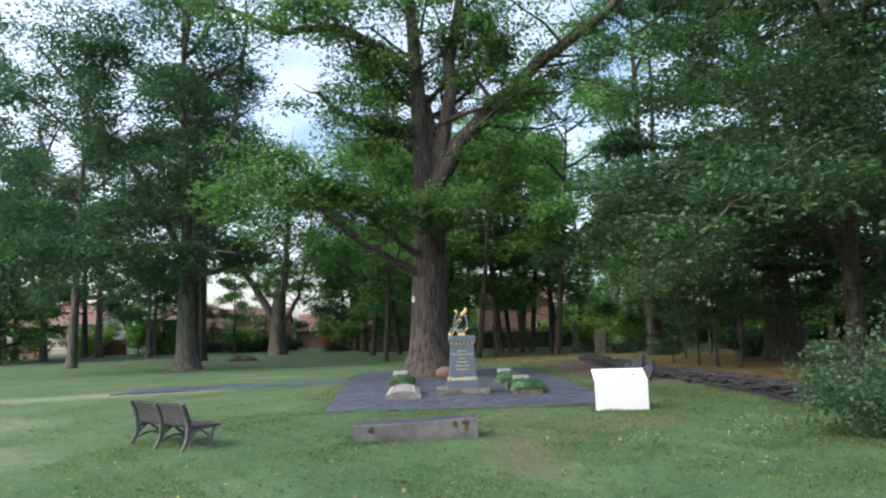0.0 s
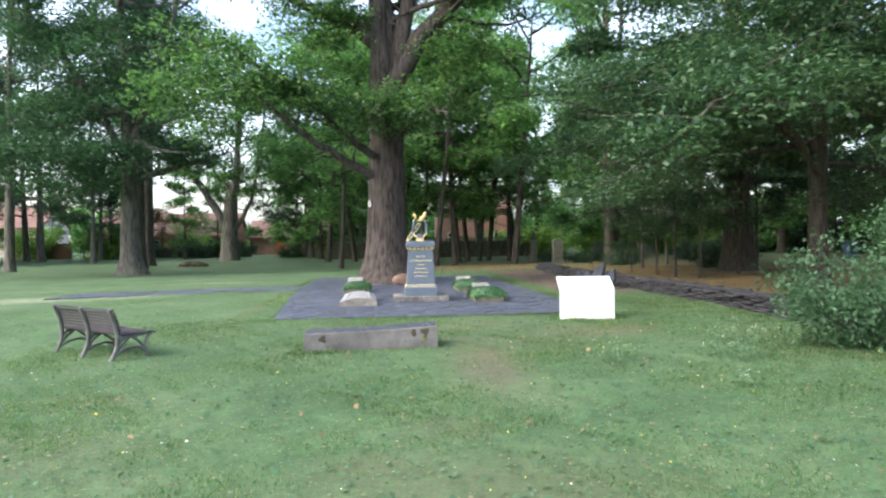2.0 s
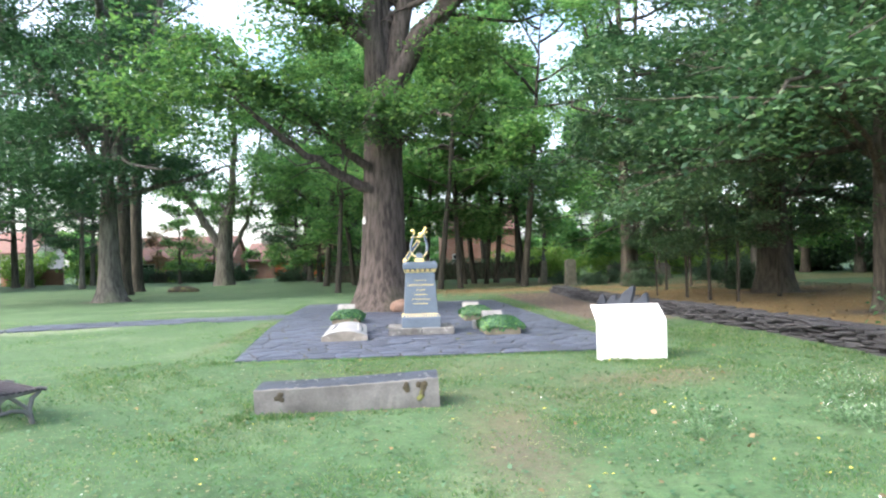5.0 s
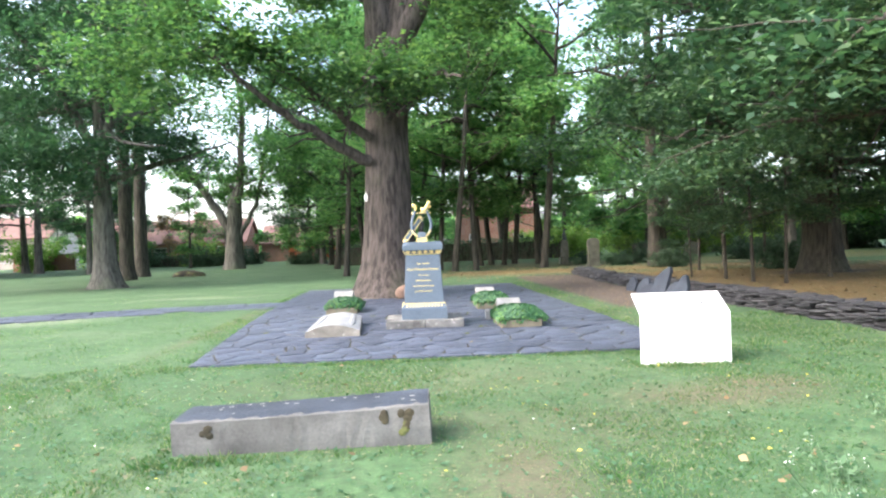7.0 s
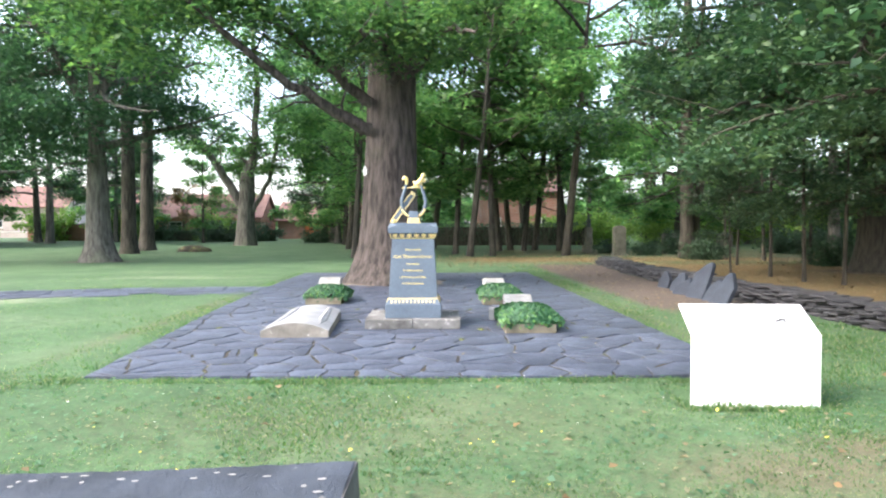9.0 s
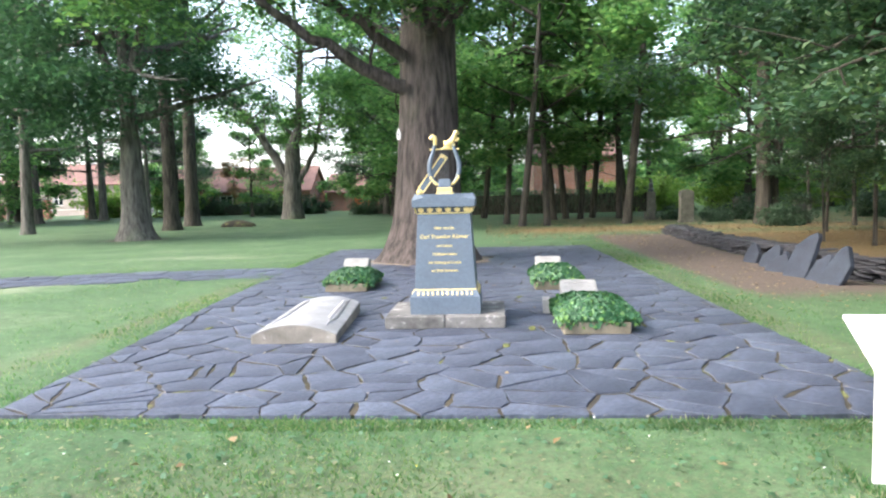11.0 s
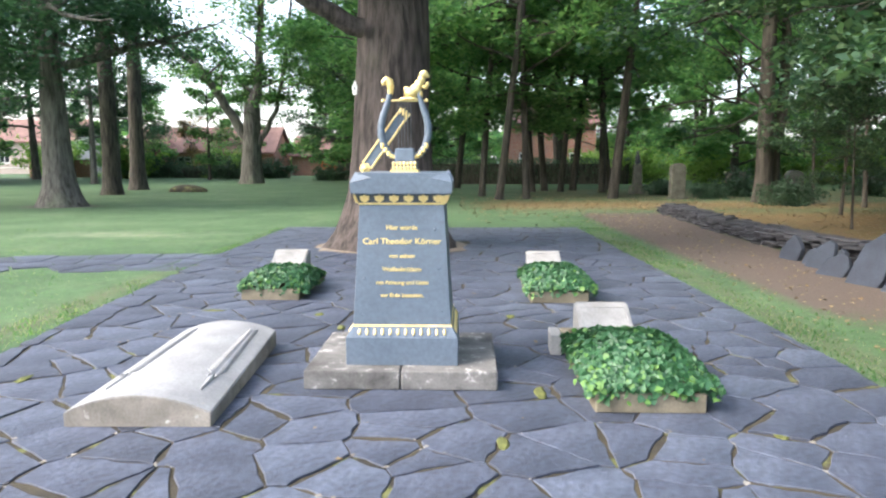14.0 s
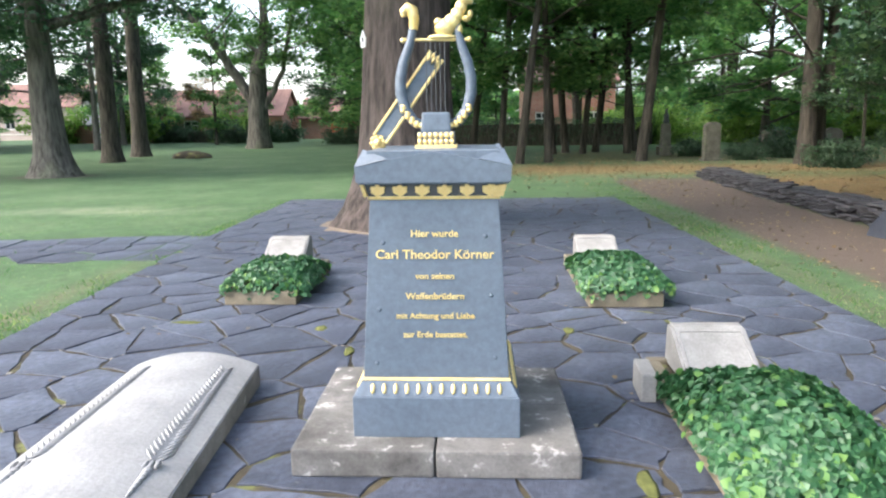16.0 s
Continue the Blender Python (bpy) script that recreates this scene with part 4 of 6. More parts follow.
    for v, f in wood_tubes[1:1 + len(arms)]:
        part("great_limb", meshed("great_limb", v, f, wood), None, t, smooth=True)
    v, f = tubes(wood_tubes[1 + len(arms):])
    tagged(part("branch_work", meshed("branch_work", v, f, wood), None, t, smooth=True), kind="stuff")
    v, f = leaves(c, leaf, rng, up)
    part("crown", meshed("crown", v, f, foliage), None, t)
    return t


def stand(t, x, y, turn=0, group=""):
    t.matrix_basis = pose(x, y, float(ground_z(x, y)) + 0.0, 0, 0, turn)
    return tagged(t, group=group)


def again(t, x, y, turn, size=1.0, label="", tilt=0):
    c = copy_thing(t, pose(x, y, float(ground_z(x, y)) - 0.01 * tilt, tilt, 0, turn))
    c.scale = (size, size, size)
    return tagged(c, label)


# the great oak behind the monument
OX, OY = 0.33, 27.55
oak = make_tree("oak_tree", "huge old oak with thick ridged brown trunk and spreading crown", 21, 1.42, 5.4, 8.6, 21, 950, 46, 0.165, 0.35, 0.72, M_BARK_OAK, M_LEAF_OAK, 7, (0.2, 0.2), 0.52, [
    ([(0.25, 0.0, 6.6), (1.05, -0.1, 8.4), (2.7, -0.2, 10.1), (4.8, -0.3, 12.0), (7.5, -0.5, 14.1), (9.5, -1, 16.3)], 0.40),
    ([(-0.05, 0.0, 6.4), (-0.2, 0, 9.2), (-0.3, 0.1, 12.5), (-0.5, 0.2, 15.5), (-0.2, 0.3, 19)], 0.40),
    ([(0.3, 0.0, 6.6), (0.82, 0.1, 9.2), (1.12, 0.2, 12.0), (1.6, 0.6, 15.6), (2.2, 0.8, 18.6)], 0.36),
    ([(-0.2, 0.0, 8.5), (-1.1, -0.2, 9.3), (-2.0, -0.4, 9.4), (-2.9, -0.5, 9.8), (-4.0, -0.8, 10.6)], 0.27),
    ([(-0.25, 0.0, 11.6), (-1.6, -0.3, 12.5), (-3.2, -0.6, 13.3), (-5.4, -1.1, 13.0), (-7.5, -1.7, 13.8)], 0.26),
    ([(-0.42, -0.4, 3.85), (-1.1, -0.8, 4.15), (-1.9, -1.4, 4.6), (-2.9, -2.1, 5.2), (-4.2, -3.0, 6.4)], 0.17),
    ([(-0.40, -0.3, 4.5), (-1.5, -0.9, 5.3), (-3.0, -1.8, 6.6), (-5.0, -2.7, 8.0)], 0.14),
    ([(0.2, -0.5, 5.0), (0.1, -1.4, 5.5), (-0.1, -2.4, 5.6), (-0.4, -3.2, 5.5)], 0.12),
    ([(0.45, -0.3, 5.1), (1.1, -1.2, 5.8), (1.6, -2.3, 5.9), (2.0, -3.1, 5.5)], 0.11)], 0.78, 0.0, extra=((-0.3, -1.7, 5.9, 1.8, 0.9, 0.9, 60), (1.4, -1.5, 6.0, 1.5, 0.9, 1.0, 42), (-2.4, -1.8, 6.4, 2.0, 1.0, 1.2, 55), (-5.0, -2.6, 6.8, 2.4, 1.2, 1.5, 85), (-1.9, -0.7, 10.5, 1.5, 1.4, 2.0, 75), (2.6, -0.6, 13.2, 3.2, 2.0, 2.4, 90), (-3.2, -1.0, 14.0, 3.2, 2.0, 2.0, 80), (-5.6, -3.0, 5.8, 1.6, 1.2, 1.2, 40), (2.6, -0.8, 8.3, 1.4, 1.0, 1.0, 40)), taper=0.80, bare=(-0.75, 1.25, 7.0, 12.6))
stand(oak, OX, OY)
tag_plate = part("tree_plaque", prism([(-0.048, 0), (0.048, 0), (0.068, 0.13), (0.0, 0.25), (-0.068, 0.13)], 0.012, "y", 0), M_PAINT)
tag_plate.matrix_basis = pose(-0.225, 26.985, 2.40, 0, 0, -42)
tagged(tag_plate, "small white pentagonal plaque fixed to oak trunk", "plaque")
mark = part("plaque_emblem", ball((0, -0.004, 0.11), (0.02, 0.006, 0.045), 1), M_STRING, tag_plate, "dark emblem")

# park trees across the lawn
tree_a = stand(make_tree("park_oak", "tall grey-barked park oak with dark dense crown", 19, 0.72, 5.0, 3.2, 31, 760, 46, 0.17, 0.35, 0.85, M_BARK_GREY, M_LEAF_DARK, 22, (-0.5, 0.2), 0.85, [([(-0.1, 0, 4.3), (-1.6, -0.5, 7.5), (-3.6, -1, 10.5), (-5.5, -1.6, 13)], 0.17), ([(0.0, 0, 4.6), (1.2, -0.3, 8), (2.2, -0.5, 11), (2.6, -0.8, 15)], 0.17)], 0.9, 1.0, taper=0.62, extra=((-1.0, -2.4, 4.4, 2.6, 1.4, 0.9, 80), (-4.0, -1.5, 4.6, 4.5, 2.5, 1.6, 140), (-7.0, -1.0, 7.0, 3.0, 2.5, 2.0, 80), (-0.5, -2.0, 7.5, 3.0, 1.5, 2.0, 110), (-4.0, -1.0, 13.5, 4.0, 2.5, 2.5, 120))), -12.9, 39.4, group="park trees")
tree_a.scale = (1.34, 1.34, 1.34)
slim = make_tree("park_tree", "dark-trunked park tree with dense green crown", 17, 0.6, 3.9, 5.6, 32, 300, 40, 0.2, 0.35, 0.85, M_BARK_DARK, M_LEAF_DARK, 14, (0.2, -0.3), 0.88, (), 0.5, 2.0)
stand(slim, -15.9, 48.8, group="park trees")
slim.scale = (1.3, 1.3, 1.3)
again(slim, -17.3, 54.5, 140, 1.35)
grey = make_tree("park_tree", "pale-trunked park tree with loose green crown", 16, 0.45, 5.6, 2.9, 33, 290, 40, 0.22, 0.35, 0.85, M_BARK_GREY, M_LEAF_DARK, 17, (0.3, 0.1), 0.9, (), 0.45, 1.0)
stand(grey, -23.2, 47.3, group="park trees")
grey.scale = (1.3, 1.3, 1.3)
for x, y, turn, s in ((-33.7, 72.5, 80, 1.5), (-36.0, 66.8, 190, 1.42), (-30.0, 77.3, 30, 1.05), (-50.2, 57.8, 120, 1.8), (-25.5, 64.8, 75, 0.99), (-36.7, 75.8, 200, 1.35), (-42.7, 64.2, 20, 1.88), (-47.2, 78.8, 310, 1.5), (-57.7, 66.8, 100, 1.5), (35.1, 54.6, 250, 1.49), (-7.5, 71.9, 170, 1.2), (-3.7, 84.8, 30, 1.35), (28.7, 39.5, 30, 1.39), (24.3, 49.3, 130, 1.35), (36.4, 35.7, 200, 1.56)):
    again(grey, x, y, turn, s)
forked = stand(make_tree("forked_tree", "old forked park tree with two thick pale limbs", 15, 0.95, 4.2, 4.0, 34, 300, 40, 0.2, 0.35, 0.8, M_BARK_GREY, M_LEAF_LIME, 2, (0.1, 0.1), 0.32, [([(-0.1, 0, 2.2), (-1.3, 0, 4.2), (-2.5, -0.2, 5.8), (-4.4, -0.3, 7.8), (-5.6, -0.4, 10.5)], 0.27), ([(0.1, 0, 2.6), (0.45, 0, 5.0), (0.7, 0.2, 8), (0.5, 0.4, 12.5)], 0.30), ([(0.3, 0, 1.8), (1.3, 0.1, 3.6), (1.9, 0.2, 6), (2.3, 0.2, 9.5)], 0.17)], 0.4, extra=((0.4, 0, 10.0, 4.0, 3.0, 3.4, 120), (-4.6, 0, 11.0, 3.0, 2.5, 2.4, 70), (2.6, 0, 6.6, 2.6, 2.0, 2.0, 50))), -13.9, 65.0, group="park trees")
forked.scale = (1.42, 1.42, 1.42)

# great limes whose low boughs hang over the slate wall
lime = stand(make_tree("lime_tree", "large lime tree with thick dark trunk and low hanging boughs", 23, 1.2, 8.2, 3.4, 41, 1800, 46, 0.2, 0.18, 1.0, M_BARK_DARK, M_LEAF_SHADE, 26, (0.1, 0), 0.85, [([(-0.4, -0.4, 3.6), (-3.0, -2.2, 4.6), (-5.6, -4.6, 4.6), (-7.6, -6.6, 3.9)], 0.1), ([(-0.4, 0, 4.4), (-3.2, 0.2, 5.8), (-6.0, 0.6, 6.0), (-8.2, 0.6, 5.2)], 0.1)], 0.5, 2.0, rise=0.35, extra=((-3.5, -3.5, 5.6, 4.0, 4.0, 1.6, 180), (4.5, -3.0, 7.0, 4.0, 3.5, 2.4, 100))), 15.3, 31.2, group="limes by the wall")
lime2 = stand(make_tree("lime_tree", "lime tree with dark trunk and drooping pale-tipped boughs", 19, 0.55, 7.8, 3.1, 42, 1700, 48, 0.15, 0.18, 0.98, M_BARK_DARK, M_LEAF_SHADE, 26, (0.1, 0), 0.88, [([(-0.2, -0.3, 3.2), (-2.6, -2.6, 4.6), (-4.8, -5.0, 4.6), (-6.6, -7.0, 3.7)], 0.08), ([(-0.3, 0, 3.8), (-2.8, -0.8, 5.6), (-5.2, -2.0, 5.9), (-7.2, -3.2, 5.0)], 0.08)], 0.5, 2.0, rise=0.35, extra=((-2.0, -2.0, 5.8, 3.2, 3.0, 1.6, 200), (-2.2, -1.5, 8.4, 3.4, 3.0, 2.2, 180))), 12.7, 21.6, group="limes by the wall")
again(lime2, 16.5, 12.5, 150, 1.0)
beech = stand(make_tree("beech_tree", "twin-stemmed dark grey beech with broad crown", 20, 0.46, 5.6, 3.8, 43, 520, 42, 0.17, 0.28, 0.9, M_BARK_DARK, M_LEAF_LIME, 18, (0.1, 0.2), 0.9, [([(0.36, 0.2, -0.2), (0.52, 0.2, 3.0), (0.6, 0.3, 7.5), (0.8, 0.5, 14)], 0.18)], 0.4, 2.0), 13.0, 41.5, group="park trees")
beech.scale = (1.3, 1.3, 1.3)
again(beech, 20.3, 70.0, 100, 1.3, "tall grey park tree with dark crown")
again(beech, 8.5, 66.0, 220, 1.25, "tall grey park tree with dark crown")

# thin young trees
young = make_tree("young_tree", "thin young tree with bare dark stem", 9.5, 0.22, 3.3, 2.9, 51, 235, 28, 0.2, 0.3, 0.7, M_BARK_DARK, M_LEAF_LIME, 13, (0.6, 0.1), 0.95, (), 0.3, 1.0, sway=4.0)
stand(young, 2.46, 46.5, group="young trees")
young.scale = (1.35, 1.35, 1.35)
for x, y, turn, s in ((3.1, 43.5, 40, 1.5), (4.3, 44.2, 160, 1.4), (8.0, 44.6, 75, 1.8), (5.2, 51.0, 280, 1.5), (6.0, 52.5, 190, 1.6), (6.7, 51.4, 90, 1.4), (7.6, 53.0, 10, 1.6), (8.8, 51.0, 140, 1.5), (9.8, 54.0, 220, 1.6), (-2.4, 42.3, 120, 1.3), (-4.3, 55, 20, 1.8), (-2.3, 55.2, 250, 1.7), (1.2, 56, 60, 1.7), (-0.6, 49, 330, 1.5)):
    again(young, x, y, turn, s, tilt=6 if y > 40 else 2.5)
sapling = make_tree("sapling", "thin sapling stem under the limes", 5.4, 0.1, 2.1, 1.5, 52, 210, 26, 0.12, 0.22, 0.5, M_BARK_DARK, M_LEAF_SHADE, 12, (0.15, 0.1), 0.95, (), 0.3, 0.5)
stand(sapling, 11.5, 26.6, group="saplings")
for x, y, turn, s in ((11.0, 27.5, 60, 1.05), (11.0, 29.3, 200, 1.0), (14.0, 28.6, 310, 1.2), (15.2, 38.6, 100, 1.4), (16.0, 36.5, 10, 1.3), (12.6, 35.2, 250, 1.0), (14.4, 40.5, 120, 1.1), (17.4, 33.5, 30, 1.4), (10.5, 30.8, 140, 0.6)):
    again(sapling, x, y, turn, s)


def make_shrub(name, label, w, h, seed, sprays, per, leaf, foliage, cat="shrub", flatten=0.75):
    rng = np.random.default_rng(seed)
    t = thing(name, label, cat)
    stems, tips = [], []
    for i in range(26):
        az, el = i * 2.4, rng.uniform(0.45, 1.4)
        L = (w * 0.5 * math.cos(el) + h * 0.92 * math.sin(el)) * rng.uniform(0.8, 1.05)
        line = limb(rng, (0.12 * math.cos(az), 0.12 * math.sin(az), -0.05), (math.cos(az) * math.cos(el) * w / h, math.sin(az) * math.cos(el) * w / h, math.sin(el)), L, 6, 0.12, 0.0)
        stems.append(ring_tube(line, np.linspace(0.022, 0.005, 7), 5))
        tips.append(along(line, rng.uniform(0.15, 1.0, 40)))
    tips = np.concatenate(tips)
    tips = tips[rng.choice(len(tips), sprays)] + rng.normal(size=(sprays, 3)) * 0.12 * w * 0.5
    c = (tips[:, None] + rng.normal(size=(sprays, per, 3)) * np.array([0.13, 0.13, 0.13 * flatten])).reshape(-1, 3)
    c[:, 2] = np.maximum(c[:, 2], 0.03)
    v, f = tubes(stems)
    tagged(part("stem_work", meshed("stem_work", v, f, M_BARK_DARK), None, t, smooth=True), kind="stuff")
    v, f = leaves(c, leaf, rng, 0.45)
    part("foliage", meshed("foliage", v, f, foliage), None, t)
    return t


stand(make_shrub("elder_shrub", "dense rounded blue-green shrub at the lawn edge", 2.7, 2.0, 61, 950, 22, 0.075, M_LEAF_GREY), 7.85, 11.7)
bright = make_shrub("garden_shrub", "bright yellow-green garden shrub beyond the headstones", 3.4, 2.2, 62, 300, 12, 0.21, M_LEAF_BRIGHT)
stand(bright, 15.4, 68.5, group="garden shrubs")
bright.scale = (1.2, 1.2, 1.05)
for x, y, turn, s in ((21.0, 71.3, 50, 1.2), (25.5, 72.8, 150, 1.12), (12.0, 72.8, 200, 1.2), (29.3, 66.8, 260, 1.35), (22.5, 77.3, 20, 1.35), (16.5, 78.8, 300, 1.35), (35.3, 74.3, 90, 1.5), (-21.7, 81.8, 0, 1.35), (13.4, 63.9, 30, 1.18), (19.5, 65.3, 70, 1.35), (24.0, 63.8, 10, 1.2), (28.5, 60.7, 100, 1.35), (25.5, 81.8, 10, 1.35), (-30.7, 80.3, 10, 1.5), (-39.7, 83.3, 110, 1.65)):
    again(bright, x, y, turn, s)
dark_shrub = make_shrub("evergreen_shrub", "low dark evergreen shrub", 2.4, 1.5, 63, 300, 14, 0.15, M_LEAF_CONIFER)
stand(dark_shrub, -9.6, 73.0, group="dark shrubs")
for x, y, turn, s in ((14.4, 46.3, 60, 0.89), (12.1, 44.6, 20, 0.47), (11.1, 47.9, 120, 0.55), (13.2, 39.7, 200, 0.66), (-20.2, 78.8, 100, 1.5), (-16.5, 80.3, 220, 1.35), (25.3, 51.8, 10, 1.3), (20.3, 46.5, 80, 0.97), (35.3, 41.7, 80, 1.73), (-27.7, 81.8, 40, 1.5), (16.0, 34.5, 140, 0.78), (29.6, 32.3, 200, 1.65), (38.3, 53.3, 30, 2.7), (43.5, 59.3, 70, 3.0), (45.8, 48.8, 10, 3.3), (40.2, 40.6, 90, 2.63), (35.3, 62.3, 130, 2.55), (51.8, 36.8, 20, 3.3), (48.8, 65.3, 200, 3.3), (57.8, 53.3, 100, 3.75), (37.4, 27.1, 60, 2.53)):
    again(dark_shrub, x, y, turn, s)
russet = stand(make_tree("russet_tree", "small russet-leaved garden tree before the houses", 6, 0.2, 2.2, 1.4, 64, 200, 18, 0.2, 0.5, 0.5, M_BARK_DARK, M_LEAF_RUSSET, 9), -25.8, 84.0)
garden = make_tree("garden_tree", "slender light green young garden tree", 8.5, 0.18, 2.0, 1.0, 65, 230, 18, 0.21, 0.4, 0.45, M_BARK_DARK, M_LEAF_LIME, 16, rise=0.7)
stand(garden, -20.5, 74.5)
garden.scale = (1.45, 1.45, 1.45)
for x, y, turn, s in ((-18.1, 78.0, 120, 1.2), (-35.2, 85.5, 10, 1.05), (-31.0, 87.0, 80, 1.2), (-24.1, 87.8, 200, 1.12), (-11.8, 88.5, 40, 1.05), (-7.0, 90.0, 150, 1.12), (-1.9, 89.3, 260, 1.05), (3.5, 90.8, 20, 1.2), (7.1, 92.3, 140, 1.12), (16.1, 90.8, 300, 1.35), (21.0, 93.8, 60, 1.35), (26.3, 84.8, 160, 1.35), (-41.2, 90.8, 100, 1.2), (-53.2, 93.8, 50, 1.2)):
    again(garden, x, y, turn, s)
conifer = make_tree("conifer", "dark drooping conifer at the edge of the park", 15, 0.5, 4.2, 1.6, 66, 700, 22, 0.22, 0.6, 0.6, M_BARK_DARK, M_LEAF_CONIFER, 26, rise=-0.15)
stand(conifer, -8.4, 76.0)
conifer.scale = (1.45, 1.45, 1.45)
again(conifer, -3.4, 79.0, 90, 1.5)
again(conifer, 44.0, 58.0, 200, 1.6)

# far trees all round the park
far_tree = make_tree("far_tree", "tall tree at the far edge of the park", 17, 0.7, 6.5, 3.0, 71, 230, 13, 0.62, 0.5, 1.2, M_BARK_DARK, M_LEAF_LIME, 8)
stand(far_tree, -44, 66, group="far trees")
rng = np.random.default_rng(5)
for k in range(38):
    a = radians(9.5 * k + rng.uniform(-2, 2))
    rad = rng.uniform(88, 112)
    x, y = 2 + rad * math.sin(a), 30 + rad * math.cos(a)
    if 300 < math.degrees(a) % 360 < 350:
        continue
    if y > 55 and -40 < x < 22 and rad < 200 and abs(x) < 24:
        y += 22
    again(far_tree, x, y, 37 * k, rng.uniform(0.85, 1.25))


edge = make_tree("edge_tree", "dense dark tree closing the edge of the park", 15, 0.6, 6.0, 1.0, 72, 420, 16, 0.5, 0.45, 1.0, M_BARK_DARK, M_LEAF_LIME, 18)
stand(edge, 27.0, 66.0, group="edge trees")
for x, y, turn, s in ((19, 60, 40, 0.9), (33, 58, 90, 1.1), (38, 66, 130, 1.1), (34, 44, 250, 1.0), (38, 36, 70, 1.1), (44, 48, 120, 1.2), (19, 90, 10, 1.2), (27, 88, 80, 1.3), (35, 84, 150, 1.3), (1, 95, 220, 1.1), (-5, 97, 290, 1.0), (-1, 70, 340, 0.75), (-6, 66, 60, 0.8), (-10, 80, 20, 0.8), (-36, 60, 80, 0.95), (-43, 74, 30, 1.1), (-30, 80, 250, 0.7), (-50, 60, 160, 1.2), (28, 22, 110, 0.95), (32, 20, 170, 1.1)):
    again(edge, x, y, turn, s)


def far_woods():
    rng = np.random.default_rng(8)
    n = 26000
    a = rng.uniform(0, 2 * np.pi, n)
    r = rng.uniform(118, 140, n)
    top = 5 + 2.0 * np.sin(a * 9) + 1.8 * np.sin(a * 23 + 1)
    c = np.stack([2 + r * np.sin(a), 30 + r * np.cos(a), -0.6 + top * rng.random(n) ** 0.8], 1)
    v, f = leaves(c, 2.2, rng, 0.3)
    w = part("far_woods", meshed("far_woods", v, f, M_LEAF_LIME), None)
    tagged(w, "dark belt of distant woodland round the park", "woods", kind="stuff")


far_woods()


def clipped_hedge(x0, x1, y, depth, h, seed, label):
    rng = np.random.default_rng(seed)
    n = int((x1 - x0) * 650)
    c = np.stack([rng.uniform(x0, x1, n), y + rng.uniform(-0.5, 0.5, n) * depth, h * rng.random(n) ** 0.7], 1)
    c[:, 2] += 0.08 * np.sin(c[:, 0] * 2.1) + float(ground_z(0, y))
    v, f = leaves(c, 0.13, rng, 0.4)
    t = thing("hedge", label, "hedge")
    part("foliage", meshed("hedge", v, f, M_LEAF_CONIFER), None, t)
    part("core", box(x0 + 0.1, x1 - 0.1, y - depth * 0.3, y + depth * 0.3, float(ground_z(0, y)) - 0.02, float(ground_z(0, y)) + h * 0.8, 0.05), M_BARK_DARK, t, "dark twiggy inside")


clipped_hedge(-5.0, 13.0, 63.0, 1.3, 1.75, 81, "long dark clipped hedge behind the young trees")
clipped_hedge(-28.0, -17.0, 82.0, 1.2, 1.2, 82, "low dark clipped hedge before the brick house")

# earth mound on the lawn
bm = bmesh.new()
ball((0, 0, 0), (0.85, 0.55, 0.42), 4, bm)
for v in bm.verts:
    v.co *= 1 + 0.12 * noise.noise(v.co * 3)
mound = part("mossy_mound", bm, M_JOINT, smooth=True)
mound.matrix_basis = pose(-13.4, 52.0, -0.45)
mound.scale = (1.25, 1.2, 1.0)
tagged(mound, "small dark mossy stump mound on the lawn", "mound")
bm = ball((0, 0, 0), (0.42, 0.3, 0.26), 4)
for v in bm.verts:
    v.co *= 1 + 0.25 * noise.noise(v.co * 3.1 + Vector((3, 1, 2)))
rock = part("boulder", bm, M_TERRA, smooth=True)
rock.matrix_basis = pose(0.95, 26.3, -0.2, 0, 0, 20)
tagged(rock, "reddish-brown boulder at the foot of the oak", "boulder")


# ---- old headstones beyond the paving ----
def headstone(x, y, w, h, t, shape, label, turn=0):
    z = float(ground_z(x, y))
    if shape == "round":
        pts = [(-w / 2, 0)] + [(w / 2 * math.cos(a), h - w * 0.3 + w * 0.3 * math.sin(a)) for a in np.linspace(math.pi, 0, 9)] + [(w / 2, 0)]
    else:
        pts = [(-w / 2, 0), (-w * 0.46, h), (w * 0.46, h), (w / 2, 0)]
    bm = prism(pts, t, "y", -t / 2)
    bmesh.ops.bevel(bm, geom=[e for e in bm.edges if e.calc_face_angle(0) > 0.8], offset=0.02, segments=2, affect="EDGES")
    g = thing("headstone", label, "headstone", (x, y, z), turn, "old headstones")
    part("stele", bm, M_DARKSTONE, g)
    part("footing", box(-w * 0.6, w * 0.6, -t * 0.8, t * 0.8, -0.05, 0.09, 0.015), M_DARKSTONE, g)
    return g


headstone(10.6, 44.2, 0.62, 1.5, 0.3, "round", "tall mossy grey rounded headstone", 8)
headstone(14.0, 46.8, 0.9, 1.1, 0.3, "flat", "broad dark headstone among shrubs", -6)
headstone(19.3, 52.5, 1.0, 1.1, 0.3, "round", "small dark rounded headstone", 10)
pil = thing("memorial_pillar", "mossy stone memorial pillar with dark urn-like finial", "memorial", (10.1, 49.0, float(ground_z(10.1, 49.0))))
part("pillar_base", box(-0.36, 0.36, -0.36, 0.36, 0, 0.35, 0.03), M_DARKSTONE, pil)
part("pillar_shaft", box(-0.24, 0.24, -0.24, 0.24, 0.35, 1.25, 0.03, 2, (0.85, 0.85)), M_DARKSTONE, pil)
bm = bmesh.new()
